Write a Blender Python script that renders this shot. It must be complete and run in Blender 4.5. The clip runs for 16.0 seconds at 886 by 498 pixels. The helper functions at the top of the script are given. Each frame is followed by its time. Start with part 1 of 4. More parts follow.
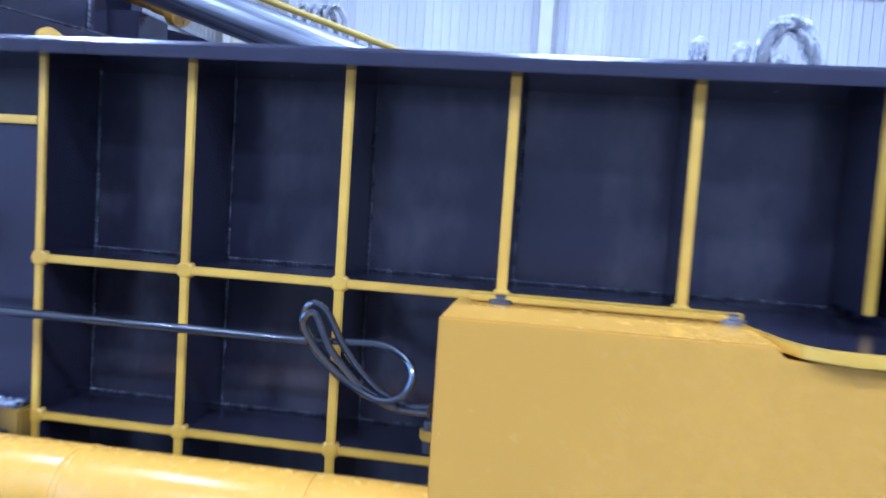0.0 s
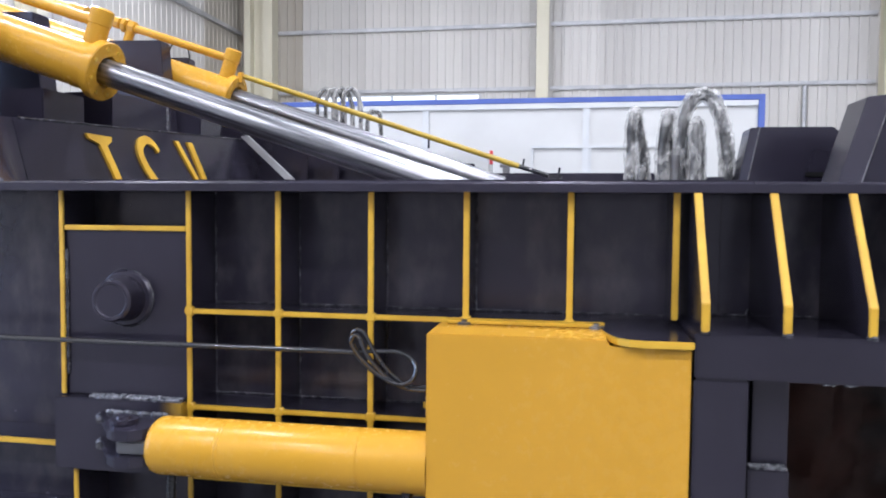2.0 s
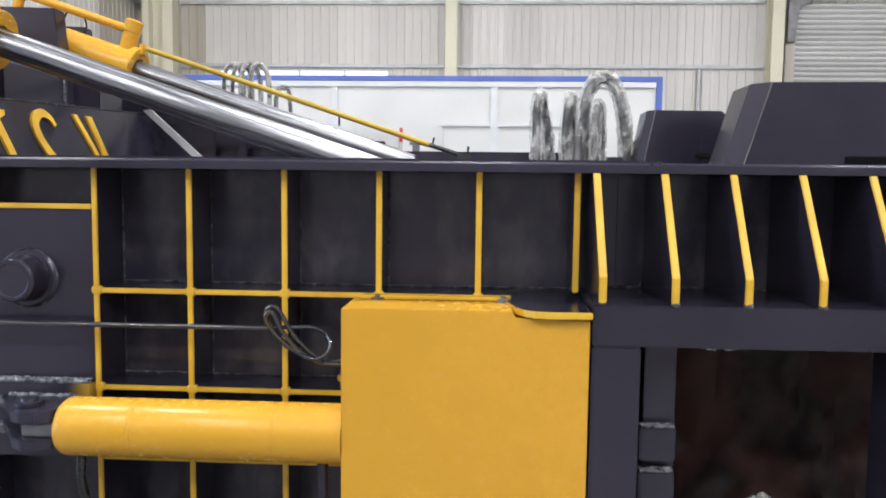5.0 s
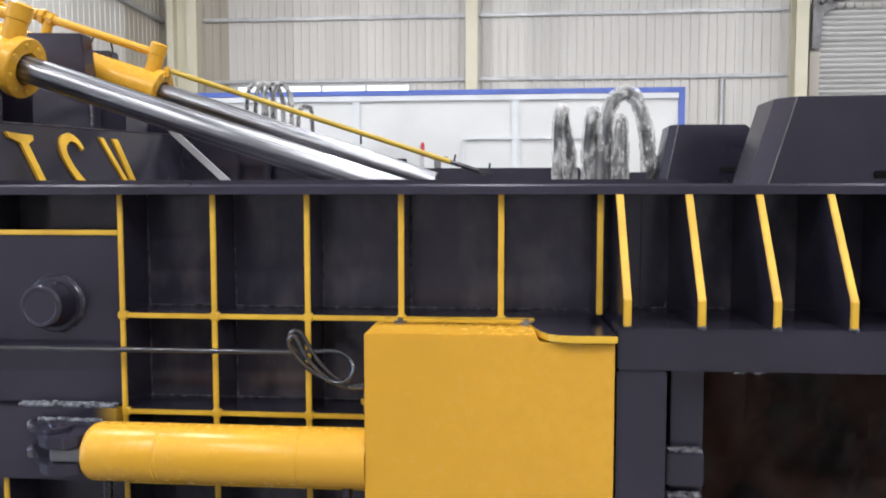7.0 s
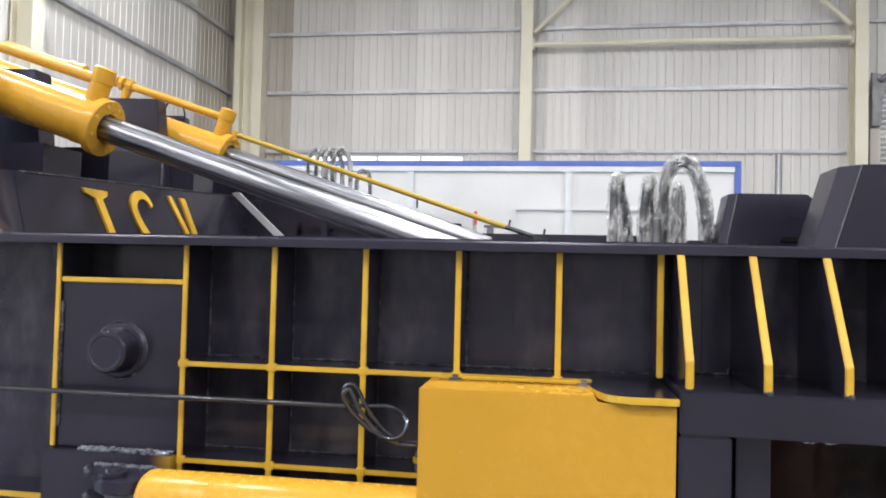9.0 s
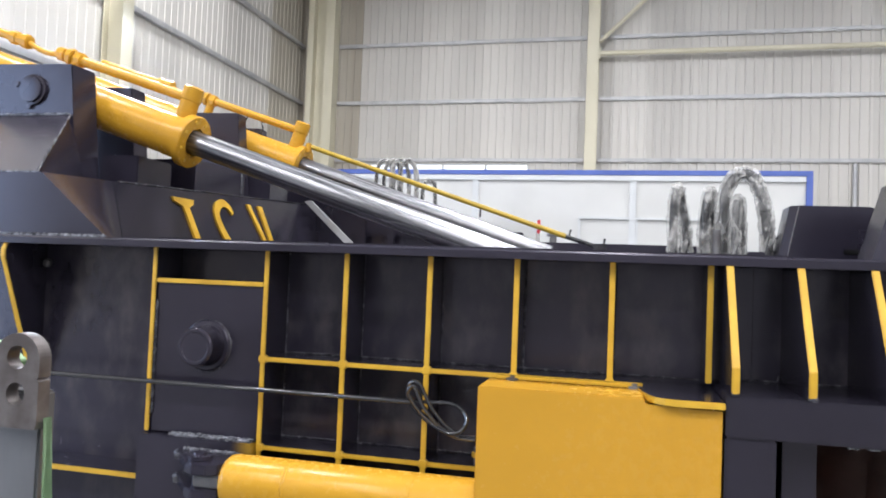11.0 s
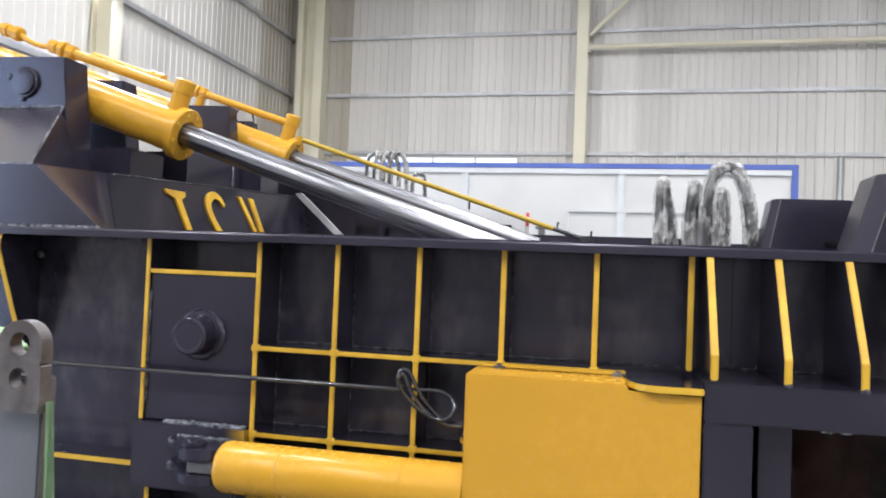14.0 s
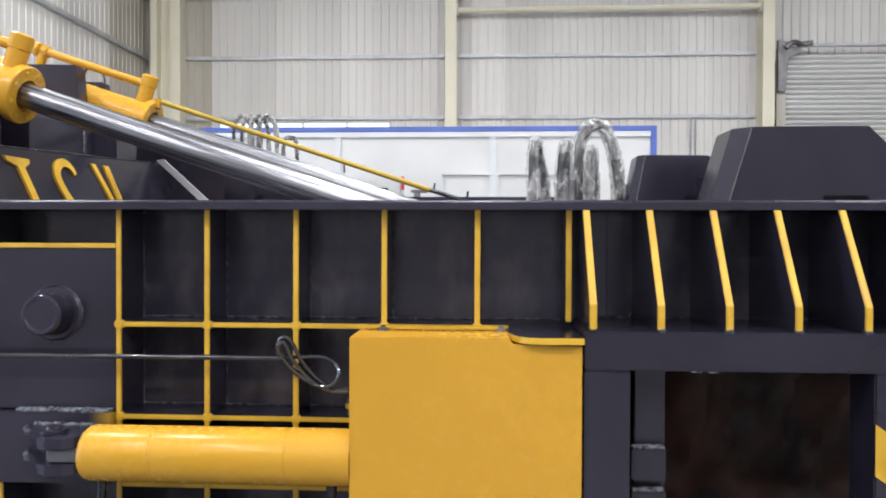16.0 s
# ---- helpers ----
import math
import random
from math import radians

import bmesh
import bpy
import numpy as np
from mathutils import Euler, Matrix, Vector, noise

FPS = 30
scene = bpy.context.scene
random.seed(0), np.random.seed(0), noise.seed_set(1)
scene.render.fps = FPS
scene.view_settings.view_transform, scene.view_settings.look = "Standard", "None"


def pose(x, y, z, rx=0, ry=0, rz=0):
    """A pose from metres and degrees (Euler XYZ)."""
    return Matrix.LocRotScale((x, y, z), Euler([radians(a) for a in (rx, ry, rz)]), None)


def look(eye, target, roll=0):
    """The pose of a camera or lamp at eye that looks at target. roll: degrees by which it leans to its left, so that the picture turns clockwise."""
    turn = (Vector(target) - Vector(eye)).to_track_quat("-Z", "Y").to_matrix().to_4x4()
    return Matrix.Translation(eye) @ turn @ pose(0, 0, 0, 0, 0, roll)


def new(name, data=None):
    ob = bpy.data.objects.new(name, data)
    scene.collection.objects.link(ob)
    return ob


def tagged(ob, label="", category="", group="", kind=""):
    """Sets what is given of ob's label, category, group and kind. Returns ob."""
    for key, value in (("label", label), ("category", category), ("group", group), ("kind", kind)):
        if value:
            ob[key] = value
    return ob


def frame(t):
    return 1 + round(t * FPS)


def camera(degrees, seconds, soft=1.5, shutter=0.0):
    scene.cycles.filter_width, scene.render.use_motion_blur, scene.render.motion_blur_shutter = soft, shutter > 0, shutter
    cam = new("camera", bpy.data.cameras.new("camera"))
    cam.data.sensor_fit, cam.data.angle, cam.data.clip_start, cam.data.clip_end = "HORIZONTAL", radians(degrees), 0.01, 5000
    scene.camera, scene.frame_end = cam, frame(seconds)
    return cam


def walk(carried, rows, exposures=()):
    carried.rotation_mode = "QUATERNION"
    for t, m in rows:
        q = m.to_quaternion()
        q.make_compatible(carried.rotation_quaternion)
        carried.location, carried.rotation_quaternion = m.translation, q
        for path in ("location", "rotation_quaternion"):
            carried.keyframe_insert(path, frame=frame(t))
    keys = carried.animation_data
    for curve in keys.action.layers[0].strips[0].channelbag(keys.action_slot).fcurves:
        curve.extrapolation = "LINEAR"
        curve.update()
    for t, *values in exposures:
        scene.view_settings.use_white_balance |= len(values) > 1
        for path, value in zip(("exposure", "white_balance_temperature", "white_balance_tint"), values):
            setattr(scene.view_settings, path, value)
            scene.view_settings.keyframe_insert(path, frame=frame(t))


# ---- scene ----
cam = camera(61.8, 16.0, soft=1.8, shutter=0.5)
PATH = [
    (0, (0.132, -1.545, 1.4), (-0.161, 0.428, 1.25), 3.8),
    (0.5, (0.273, -2.012, 1.422), (-0.066, -0.05, 1.252), 2.4),
    (1, (0.273, -2.36, 1.44), (-0.114, -0.405, 1.265), 1.3),
    (1.5, (0.306, -2.54, 1.478), (-0.056, -0.575, 1.376), 0.6),
    (2, (0.411, -2.61, 1.578), (0.062, -0.643, 1.478), 0.5),
    (2.5, (0.454, -2.639, 1.616), (0.148, -0.664, 1.546), 0.5),
    (3, (0.444, -2.657, 1.615), (0.181, -0.675, 1.544), 0.7),
    (3.5, (0.444, -2.685, 1.596), (0.25, -0.697, 1.506), 1.0),
    (4, (0.421, -2.703, 1.567), (0.31, -0.71, 1.448), 1.0),
    (6.5, (0.409, -2.685, 1.624), (0.28, -0.697, 1.447), -0.1),
    (7, (0.412, -2.686, 1.627), (0.245, -0.697, 1.496), -0.0),
    (7.5, (0.406, -2.691, 1.623), (0.194, -0.703, 1.572), 0.3),
    (8, (0.396, -2.694, 1.586), (0.155, -0.709, 1.587), 0.7),
    (8.5, (0.388, -2.696, 1.583), (0.116, -0.715, 1.624), 1.0),
    (9, (0.383, -2.701, 1.571), (0.082, -0.725, 1.632), 1.4),
    (9.5, (0.363, -2.72, 1.56), (0.02, -0.75, 1.622), 1.7),
    (12, (0.471, -2.961, 1.573), (-0.061, -1.035, 1.672), 2.7),
    (12.5, (0.461, -2.961, 1.573), (-0.083, -1.039, 1.683), 2.9),
    (13, (0.458, -2.972, 1.569), (-0.081, -1.049, 1.675), 2.9),
    (13.5, (0.456, -2.966, 1.563), (-0.052, -1.034, 1.648), 2.7),
    (14, (0.453, -2.96, 1.56), (0.008, -1.011, 1.617), 2.3),
    (14.5, (0.448, -2.954, 1.554), (0.09, -0.987, 1.582), 1.7),
    (15, (0.445, -2.936, 1.542), (0.194, -0.952, 1.544), 1.2),
    (15.5, (0.431, -2.908, 1.534), (0.258, -0.916, 1.519), 0.6),
    (16, (0.424, -2.891, 1.533), (0.313, -0.894, 1.508), 0.2),
]

EXPOSURE = [(0.0, 0.66, 4120, 20), (1.0, 0.46, 4850, 18), (2.0, 0.43, 5680, 15), (3.5, 0.43, 6080, 12), (16.0, 0.42, 6020, 12)]
walk(cam, [(t, look(eye, target, roll)) for t, eye, target, roll in PATH], EXPOSURE)

# ---------------------------------------------------------------- light
world = bpy.data.worlds.new("world")
scene.world = world
world.use_nodes = True
wn = world.node_tree
sky = wn.nodes.new("ShaderNodeTexSky")
sky.sky_type, sky.sun_disc = "NISHITA", False
sky.sun_elevation, sky.sun_rotation = radians(40), radians(60)
wn.nodes["Background"].inputs["Strength"].default_value = 0.1
wn.links.new(sky.outputs[0], wn.nodes["Background"].inputs["Color"])

CEIL = 11.0
# daylight through the open hall door in the side wall beside the camera
door_light = bpy.data.lights.new("door_daylight", "AREA")
door_light.shape, door_light.size, door_light.size_y = "RECTANGLE", 5.8, 4.4
door_light.energy, door_light.color = 240, (0.62, 0.76, 1.0)
new("door_daylight", door_light).matrix_world = look((-7.9, -2.6, 2.35), (2.0, -2.2, 1.6))
LAMP_POWER = 300.0
LAMPS = [(x, y) for x in (-6.2, 0.2, 6.6, 13.0) for y in (-11.4, -6.8, 0.6, 6.5)]


# ---------------------------------------------------------------- materials
def material(name, colour, rough=0.5, metal=0.0, spec=0.5, coat=0.0):
    m = bpy.data.materials.new(name)
    m.use_nodes = True
    b = m.node_tree.nodes["Principled BSDF"]
    b.inputs["Base Color"].default_value = (*colour, 1)
    b.inputs["Roughness"].default_value = rough
    b.inputs["Metallic"].default_value = metal
    b.inputs["Specular IOR Level"].default_value = spec
    b.inputs["Coat Weight"].default_value = coat
    b.inputs["Coat Roughness"].default_value = 0.15
    return m


def worn(m, colour_a, colour_b, scale=3.0, grain=60.0, rough=(0.3, 0.5), bump=0.15, dist=0.004, stretch=(1, 1, 1)):
    """Two scales of variation: broad patches in colour, fine grain in gloss and relief."""
    t = m.node_tree
    b = t.nodes["Principled BSDF"]
    co = t.nodes.new("ShaderNodeTexCoord")
    mp = t.nodes.new("ShaderNodeMapping")
    mp.inputs["Scale"].default_value = stretch
    t.links.new(co.outputs["Object"], mp.inputs["Vector"])
    n1 = t.nodes.new("ShaderNodeTexNoise")
    n1.inputs["Scale"].default_value, n1.inputs["Detail"].default_value = scale, 6
    n2 = t.nodes.new("ShaderNodeTexNoise")
    n2.inputs["Scale"].default_value, n2.inputs["Detail"].default_value = grain, 4
    t.links.new(mp.outputs[0], n1.inputs["Vector"])
    t.links.new(mp.outputs[0], n2.inputs["Vector"])
    ramp = t.nodes.new("ShaderNodeValToRGB")
    ramp.color_ramp.elements[0].position, ramp.color_ramp.elements[1].position = 0.35, 0.7
    ramp.color_ramp.elements[0].color, ramp.color_ramp.elements[1].color = (*colour_a, 1), (*colour_b, 1)
    t.links.new(n1.outputs["Fac"], ramp.inputs["Fac"])
    t.links.new(ramp.outputs["Color"], b.inputs["Base Color"])
    mix = t.nodes.new("ShaderNodeMath")
    mix.operation = "MULTIPLY_ADD"
    mix.inputs[1].default_value, mix.inputs[2].default_value = 0.5, 0.0
    add = t.nodes.new("ShaderNodeMath")
    add.operation = "MULTIPLY_ADD"
    add.inputs[1].default_value = 0.5
    t.links.new(n1.outputs["Fac"], mix.inputs[0])
    t.links.new(n2.outputs["Fac"], add.inputs[0])
    t.links.new(mix.outputs[0], add.inputs[2])
    mr = t.nodes.new("ShaderNodeMapRange")
    mr.inputs["From Min"].default_value, mr.inputs["From Max"].default_value = 0.3, 0.7
    mr.inputs["To Min"].default_value, mr.inputs["To Max"].default_value = rough
    t.links.new(add.outputs[0], mr.inputs["Value"])
    t.links.new(mr.outputs[0], b.inputs["Roughness"])
    bp = t.nodes.new("ShaderNodeBump")
    bp.inputs["Strength"].default_value, bp.inputs["Distance"].default_value = bump, dist
    t.links.new(n2.outputs["Fac"], bp.inputs["Height"])
    t.links.new(bp.outputs["Normal"], b.inputs["Normal"])
    return m


DARK = worn(material("charcoal_paint", (0.015, 0.015, 0.02), spec=0.56), (0.0135, 0.0119, 0.0186), (0.0235, 0.0209, 0.0318), 1.3, 28, (0.16, 0.28), 0.012, 0.003)
DARK.node_tree.nodes["Principled BSDF"].inputs["Specular Tint"].default_value = (0.92, 0.88, 1.0, 1)
YELLOW = worn(material("yellow_paint", (0.8, 0.42, 0.03), spec=0.28), (0.515, 0.268, 0.022), (0.565, 0.300, 0.027), 1.1, 40, (0.25, 0.29), 0.003, 0.002)
EDGE = worn(material("yellow_edge_paint", (0.8, 0.45, 0.03)), (0.50, 0.282, 0.014), (0.64, 0.385, 0.022), 7, 90, (0.35, 0.6), 0.12, 0.003)
CHROME = worn(material("chromed_rod", (0.7, 0.7, 0.72), metal=1.0), (0.13, 0.13, 0.138), (0.43, 0.43, 0.445), 62, 130, (0.26, 0.40), 0.12, 0.0015)
# lamp reflections imitated by light and dark colour streaks along the sloping rods
for n in CHROME.node_tree.nodes:
    if n.type == "MAPPING":
        n.vector_type = "TEXTURE"
        n.inputs["Rotation"].default_value = (0, math.atan(0.327), 0)
        n.inputs["Scale"].default_value = (40, 1, 1)
STEEL = worn(material("bare_steel", (0.3, 0.29, 0.28), metal=0.85), (0.115, 0.108, 0.105), (0.235, 0.23, 0.235), 5, 80, (0.35, 0.6), 0.2, 0.003)
PLATE = worn(material("brushed_plate_steel", (0.3, 0.3, 0.31), metal=0.6), (0.105, 0.108, 0.116), (0.20, 0.206, 0.22), 2.2, 70, (0.35, 0.55), 0.1, 0.002, (1, 1, 0.4))
RUSTED = worn(material("mill_scale_steel", (0.2, 0.18, 0.17), metal=0.5), (0.085, 0.071, 0.067), (0.20, 0.184, 0.18), 11, 90, (0.3, 0.6), 0.25, 0.003)
WELD = worn(material("weld_bead", (0.2, 0.2, 0.21), metal=0.4), (0.018, 0.018, 0.024), (0.30, 0.30, 0.32), 42, 120, (0.06, 0.2), 0.6, 0.008)
SEAM = worn(material("painted_weld", (0.03, 0.03, 0.035)), (0.016, 0.015, 0.02), (0.07, 0.07, 0.078), 26, 120, (0.12, 0.35), 0.6, 0.008)
RUBBER = worn(material("black_rubber", (0.015, 0.015, 0.016)), (0.012, 0.012, 0.014), (0.028, 0.028, 0.03), 9, 120, (0.18, 0.35), 0.02, 0.002)
CABLE = worn(material("grey_cable", (0.09, 0.09, 0.095), coat=1.0), (0.014, 0.014, 0.017), (0.030, 0.030, 0.035), 12, 90, (0.06, 0.16), 0.02, 0.002)
SHEET = worn(material("wall_sheet", (0.6, 0.58, 0.54)), (0.545, 0.522, 0.482), (0.635, 0.614, 0.572), 0.35, 12, (0.4, 0.6), 0.05, 0.004, (1.6, 1.6, 0.25))
def sheet_by_sheet(m):
    """Each rolled sheet, 0.8 m wide, a shade apart from its neighbour."""
    t = m.node_tree
    b = t.nodes["Principled BSDF"]
    src = b.inputs["Base Color"].links[0].from_socket
    co = t.nodes.new("ShaderNodeTexCoord")
    sep = t.nodes.new("ShaderNodeSeparateXYZ")
    t.links.new(co.outputs["Object"], sep.inputs[0])
    add = t.nodes.new("ShaderNodeMath")
    add.operation = "ADD"
    t.links.new(sep.outputs[0], add.inputs[0])
    t.links.new(sep.outputs[1], add.inputs[1])
    mul = t.nodes.new("ShaderNodeMath")
    mul.operation = "MULTIPLY"
    mul.inputs[1].default_value = 1.25
    t.links.new(add.outputs[0], mul.inputs[0])
    fl = t.nodes.new("ShaderNodeMath")
    fl.operation = "FLOOR"
    t.links.new(mul.outputs[0], fl.inputs[0])
    wn_ = t.nodes.new("ShaderNodeTexWhiteNoise")
    wn_.noise_dimensions = "1D"
    t.links.new(fl.outputs[0], wn_.inputs["W"])
    mr = t.nodes.new("ShaderNodeMapRange")
    mr.inputs["To Min"].default_value, mr.inputs["To Max"].default_value = 0.88, 1.06
    t.links.new(wn_.outputs["Value"], mr.inputs["Value"])
    mix = t.nodes.new("ShaderNodeVectorMath")
    mix.operation = "SCALE"
    t.links.new(src, mix.inputs[0])
    t.links.new(mr.outputs[0], mix.inputs["Scale"])
    t.links.new(mix.outputs[0], b.inputs["Base Color"])


sheet_by_sheet(SHEET)
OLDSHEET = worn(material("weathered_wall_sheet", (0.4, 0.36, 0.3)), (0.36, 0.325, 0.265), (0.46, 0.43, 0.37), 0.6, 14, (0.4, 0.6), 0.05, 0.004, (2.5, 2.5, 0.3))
PLAINWALL = worn(material("plain_grey_wall", (0.3, 0.3, 0.3)), (0.30, 0.30, 0.305), (0.40, 0.40, 0.40), 0.4, 12, (0.5, 0.7), 0.05, 0.004)
CREAM = worn(material("cream_column_paint", (0.74, 0.69, 0.5)), (0.60, 0.56, 0.42), (0.67, 0.63, 0.49), 0.8, 30, (0.45, 0.6), 0.05, 0.003)
GALV = worn(material("galvanised_girt", (0.5, 0.5, 0.5), metal=0.5), (0.40, 0.40, 0.41), (0.56, 0.56, 0.56), 3, 50, (0.35, 0.55), 0.05, 0.003)
WHITE = worn(material("white_panel", (0.82, 0.83, 0.82)), (0.475, 0.472, 0.457), (0.535, 0.532, 0.516), 0.9, 20, (0.35, 0.5), 0.03, 0.003)
TRIM = worn(material("panel_joint", (0.6, 0.62, 0.63)), (0.47, 0.48, 0.485), (0.54, 0.55, 0.555), 2, 30, (0.35, 0.5), 0.03, 0.003)
BLUE = worn(material("blue_paint", (0.05, 0.1, 0.5)), (0.05, 0.085, 0.30), (0.075, 0.12, 0.38), 1.5, 30, (0.4, 0.55), 0.05, 0.003)
SHUTTER = worn(material("shutter_slat", (0.55, 0.54, 0.52)), (0.47, 0.46, 0.44), (0.6, 0.59, 0.57), 0.8, 20, (0.4, 0.6), 0.05, 0.003, (0.3, 1, 3))
CONCRETE = worn(material("concrete_floor", (0.3, 0.3, 0.29)), (0.145, 0.145, 0.14), (0.22, 0.216, 0.206), 0.7, 25, (0.4, 0.7), 0.1, 0.004)
CEILING = worn(material("ceiling_sheet", (0.6, 0.6, 0.6)), (0.74, 0.74, 0.74), (0.82, 0.82, 0.82), 0.5, 15, (0.5, 0.7), 0.05, 0.004)
CLOTH = worn(material("green_cloth", (0.2, 0.45, 0.15)), (0.21, 0.32, 0.175), (0.33, 0.45, 0.275), 9, 200, (0.7, 0.9), 0.4, 0.003)
RED = worn(material("red_paint", (0.5, 0.03, 0.04)), (0.42, 0.02, 0.03), (0.55, 0.05, 0.05), 4, 60, (0.4, 0.6), 0.05, 0.002)

def overspray(m, centre, radius):
    """A soft smudge of yellow spray round one spot of the charcoal paint."""
    m = m.copy()
    m.name = "charcoal_with_overspray"
    t = m.node_tree
    b = t.nodes["Principled BSDF"]
    src = b.inputs["Base Color"].links[0].from_socket
    co = t.nodes.new("ShaderNodeTexCoord")
    dist = t.nodes.new("ShaderNodeVectorMath")
    dist.operation = "DISTANCE"
    dist.inputs[1].default_value = centre
    t.links.new(co.outputs["Object"], dist.inputs[0])
    mr = t.nodes.new("ShaderNodeMapRange")
    mr.interpolation_type = "SMOOTHSTEP"
    mr.inputs["From Max"].default_value = radius
    mr.inputs["To Min"].default_value, mr.inputs["To Max"].default_value = 0.75, 0.0
    t.links.new(dist.outputs["Value"], mr.inputs["Value"])
    mix = t.nodes.new("ShaderNodeMix")
    mix.data_type = "RGBA"
    colours = [i for i in mix.inputs if i.type == "RGBA"]
    colours[1].default_value = (0.4, 0.23, 0.015, 1)
    t.links.new(mr.outputs[0], mix.inputs[0])
    t.links.new(src, colours[0])
    t.links.new([o for o in mix.outputs if o.type == "RGBA"][0], b.inputs["Base Color"])
    return m


def dust_and_sheen(m):
    """Charcoal paint with soft pale clouds, taller than wide: spray dust and reflections put into the colour."""
    m = m.copy()
    m.name = "charcoal_with_dust_and_reflections"
    t = m.node_tree
    b = t.nodes["Principled BSDF"]
    src = b.inputs["Base Color"].links[0].from_socket
    co = t.nodes.new("ShaderNodeTexCoord")
    mp = t.nodes.new("ShaderNodeMapping")
    mp.inputs["Scale"].default_value = (1, 1, 0.55)
    mp.inputs["Location"].default_value = (0.37, 0, 0.2)
    t.links.new(co.outputs["Object"], mp.inputs["Vector"])
    n = t.nodes.new("ShaderNodeTexNoise")
    n.inputs["Scale"].default_value, n.inputs["Detail"].default_value, n.inputs["Roughness"].default_value = 5.0, 5, 0.55
    t.links.new(mp.outputs[0], n.inputs["Vector"])
    mr = t.nodes.new("ShaderNodeMapRange")
    mr.interpolation_type = "SMOOTHSTEP"
    mr.inputs["From Min"].default_value, mr.inputs["From Max"].default_value = 0.44, 0.72
    mr.inputs["To Max"].default_value = 0.85
    t.links.new(n.outputs["Fac"], mr.inputs["Value"])
    mix = t.nodes.new("ShaderNodeMix")
    mix.data_type = "RGBA"
    colours = [i for i in mix.inputs if i.type == "RGBA"]
    colours[1].default_value = (0.054, 0.049, 0.051, 1)
    t.links.new(mr.outputs[0], mix.inputs[0])
    t.links.new(src, colours[0])
    t.links.new([o for o in mix.outputs if o.type == "RGBA"][0], b.inputs["Base Color"])
    return m


DUST_SHEEN = dust_and_sheen(DARK)
DUSTED = overspray(DARK, (-1.045, -0.035, 0.825), 0.11)
OLIVE = worn(material("dull_yellow_rod", (0.4, 0.25, 0.02)), (0.34, 0.225, 0.012), (0.42, 0.285, 0.018), 5, 60, (0.35, 0.5), 0.05, 0.002)
DARKGAP = worn(material("dark_primer", (0.03, 0.026, 0.026)), (0.012, 0.011, 0.012), (0.06, 0.032, 0.026), 2.5, 50, (0.35, 0.6), 0.15, 0.003)


def film_material():
    """Crumpled clear film: creases shine white, the smooth parts let the dark hose show."""
    m = material("plastic_film", (0.54, 0.53, 0.505), rough=0.12, spec=0.8)
    t = m.node_tree
    b = t.nodes["Principled BSDF"]
    co = t.nodes.new("ShaderNodeTexCoord")
    mp = t.nodes.new("ShaderNodeMapping")
    mp.inputs["Scale"].default_value = (1, 1, 0.45)
    t.links.new(co.outputs["Object"], mp.inputs["Vector"])
    fine = t.nodes.new("ShaderNodeTexNoise")
    fine.inputs["Scale"].default_value, fine.inputs["Detail"].default_value, fine.inputs["Distortion"].default_value = 17, 4, 0.6
    broad = t.nodes.new("ShaderNodeTexNoise")
    broad.inputs["Scale"].default_value, broad.inputs["Detail"].default_value = 8, 3
    for n in (fine, broad):
        t.links.new(mp.outputs[0], n.inputs["Vector"])
    mix = t.nodes.new("ShaderNodeMath")
    mix.operation = "MULTIPLY_ADD"
    mix.inputs[1].default_value = 0.9
    t.links.new(fine.outputs["Fac"], mix.inputs[0])
    t.links.new(broad.outputs["Fac"], mix.inputs[2])
    mr = t.nodes.new("ShaderNodeMapRange")
    mr.inputs["From Min"].default_value, mr.inputs["From Max"].default_value = 0.74, 1.22
    mr.inputs["To Min"].default_value, mr.inputs["To Max"].default_value = 0.07, 0.8
    t.links.new(mix.outputs[0], mr.inputs["Value"])
    t.links.new(mr.outputs[0], b.inputs["Alpha"])
    bp = t.nodes.new("ShaderNodeBump")
    bp.inputs["Strength"].default_value, bp.inputs["Distance"].default_value = 0.9, 0.02
    t.links.new(fine.outputs["Fac"], bp.inputs["Height"])
    t.links.new(bp.outputs["Normal"], b.inputs["Normal"])
    return m


FILM = film_material()
GLOW = bpy.data.materials.new("lamp_glow")
GLOW.use_nodes = True
GLOW.node_tree.nodes["Principled BSDF"].inputs["Emission Color"].default_value = (1, 0.98, 0.94, 1)
GLOW.node_tree.nodes["Principled BSDF"].inputs["Emission Strength"].default_value = 12
FLOOD = GLOW.copy()
FLOOD.name = "flood_lamp_glow"
FLOOD.node_tree.nodes["Principled BSDF"].inputs["Emission Strength"].default_value = 25
DAY = bpy.data.materials.new("daylight_outside")
DAY.use_nodes = True
DAY.node_tree.nodes["Principled BSDF"].inputs["Emission Color"].default_value = (0.92, 0.96, 1, 1)
DAY.node_tree.nodes["Principled BSDF"].inputs["Emission Strength"].default_value = 1.0


# ---------------------------------------------------------------- mesh helpers
def thing(name, place, label, category, group=""):
    e = new(name)
    e.empty_display_size = 0.1
    e.location = place
    return tagged(e, label, category, group)


def mesh_of(name, bm, mats, smooth=False):
    bmesh.ops.recalc_face_normals(bm, faces=bm.faces)
    me = bpy.data.meshes.new(name)
    bm.to_mesh(me)
    bm.free()
    for m in mats if isinstance(mats, (list, tuple)) else [mats]:
        me.materials.append(m)
    if smooth:
        me.shade_smooth()
        me.set_sharp_from_angle(angle=radians(35))
    return me


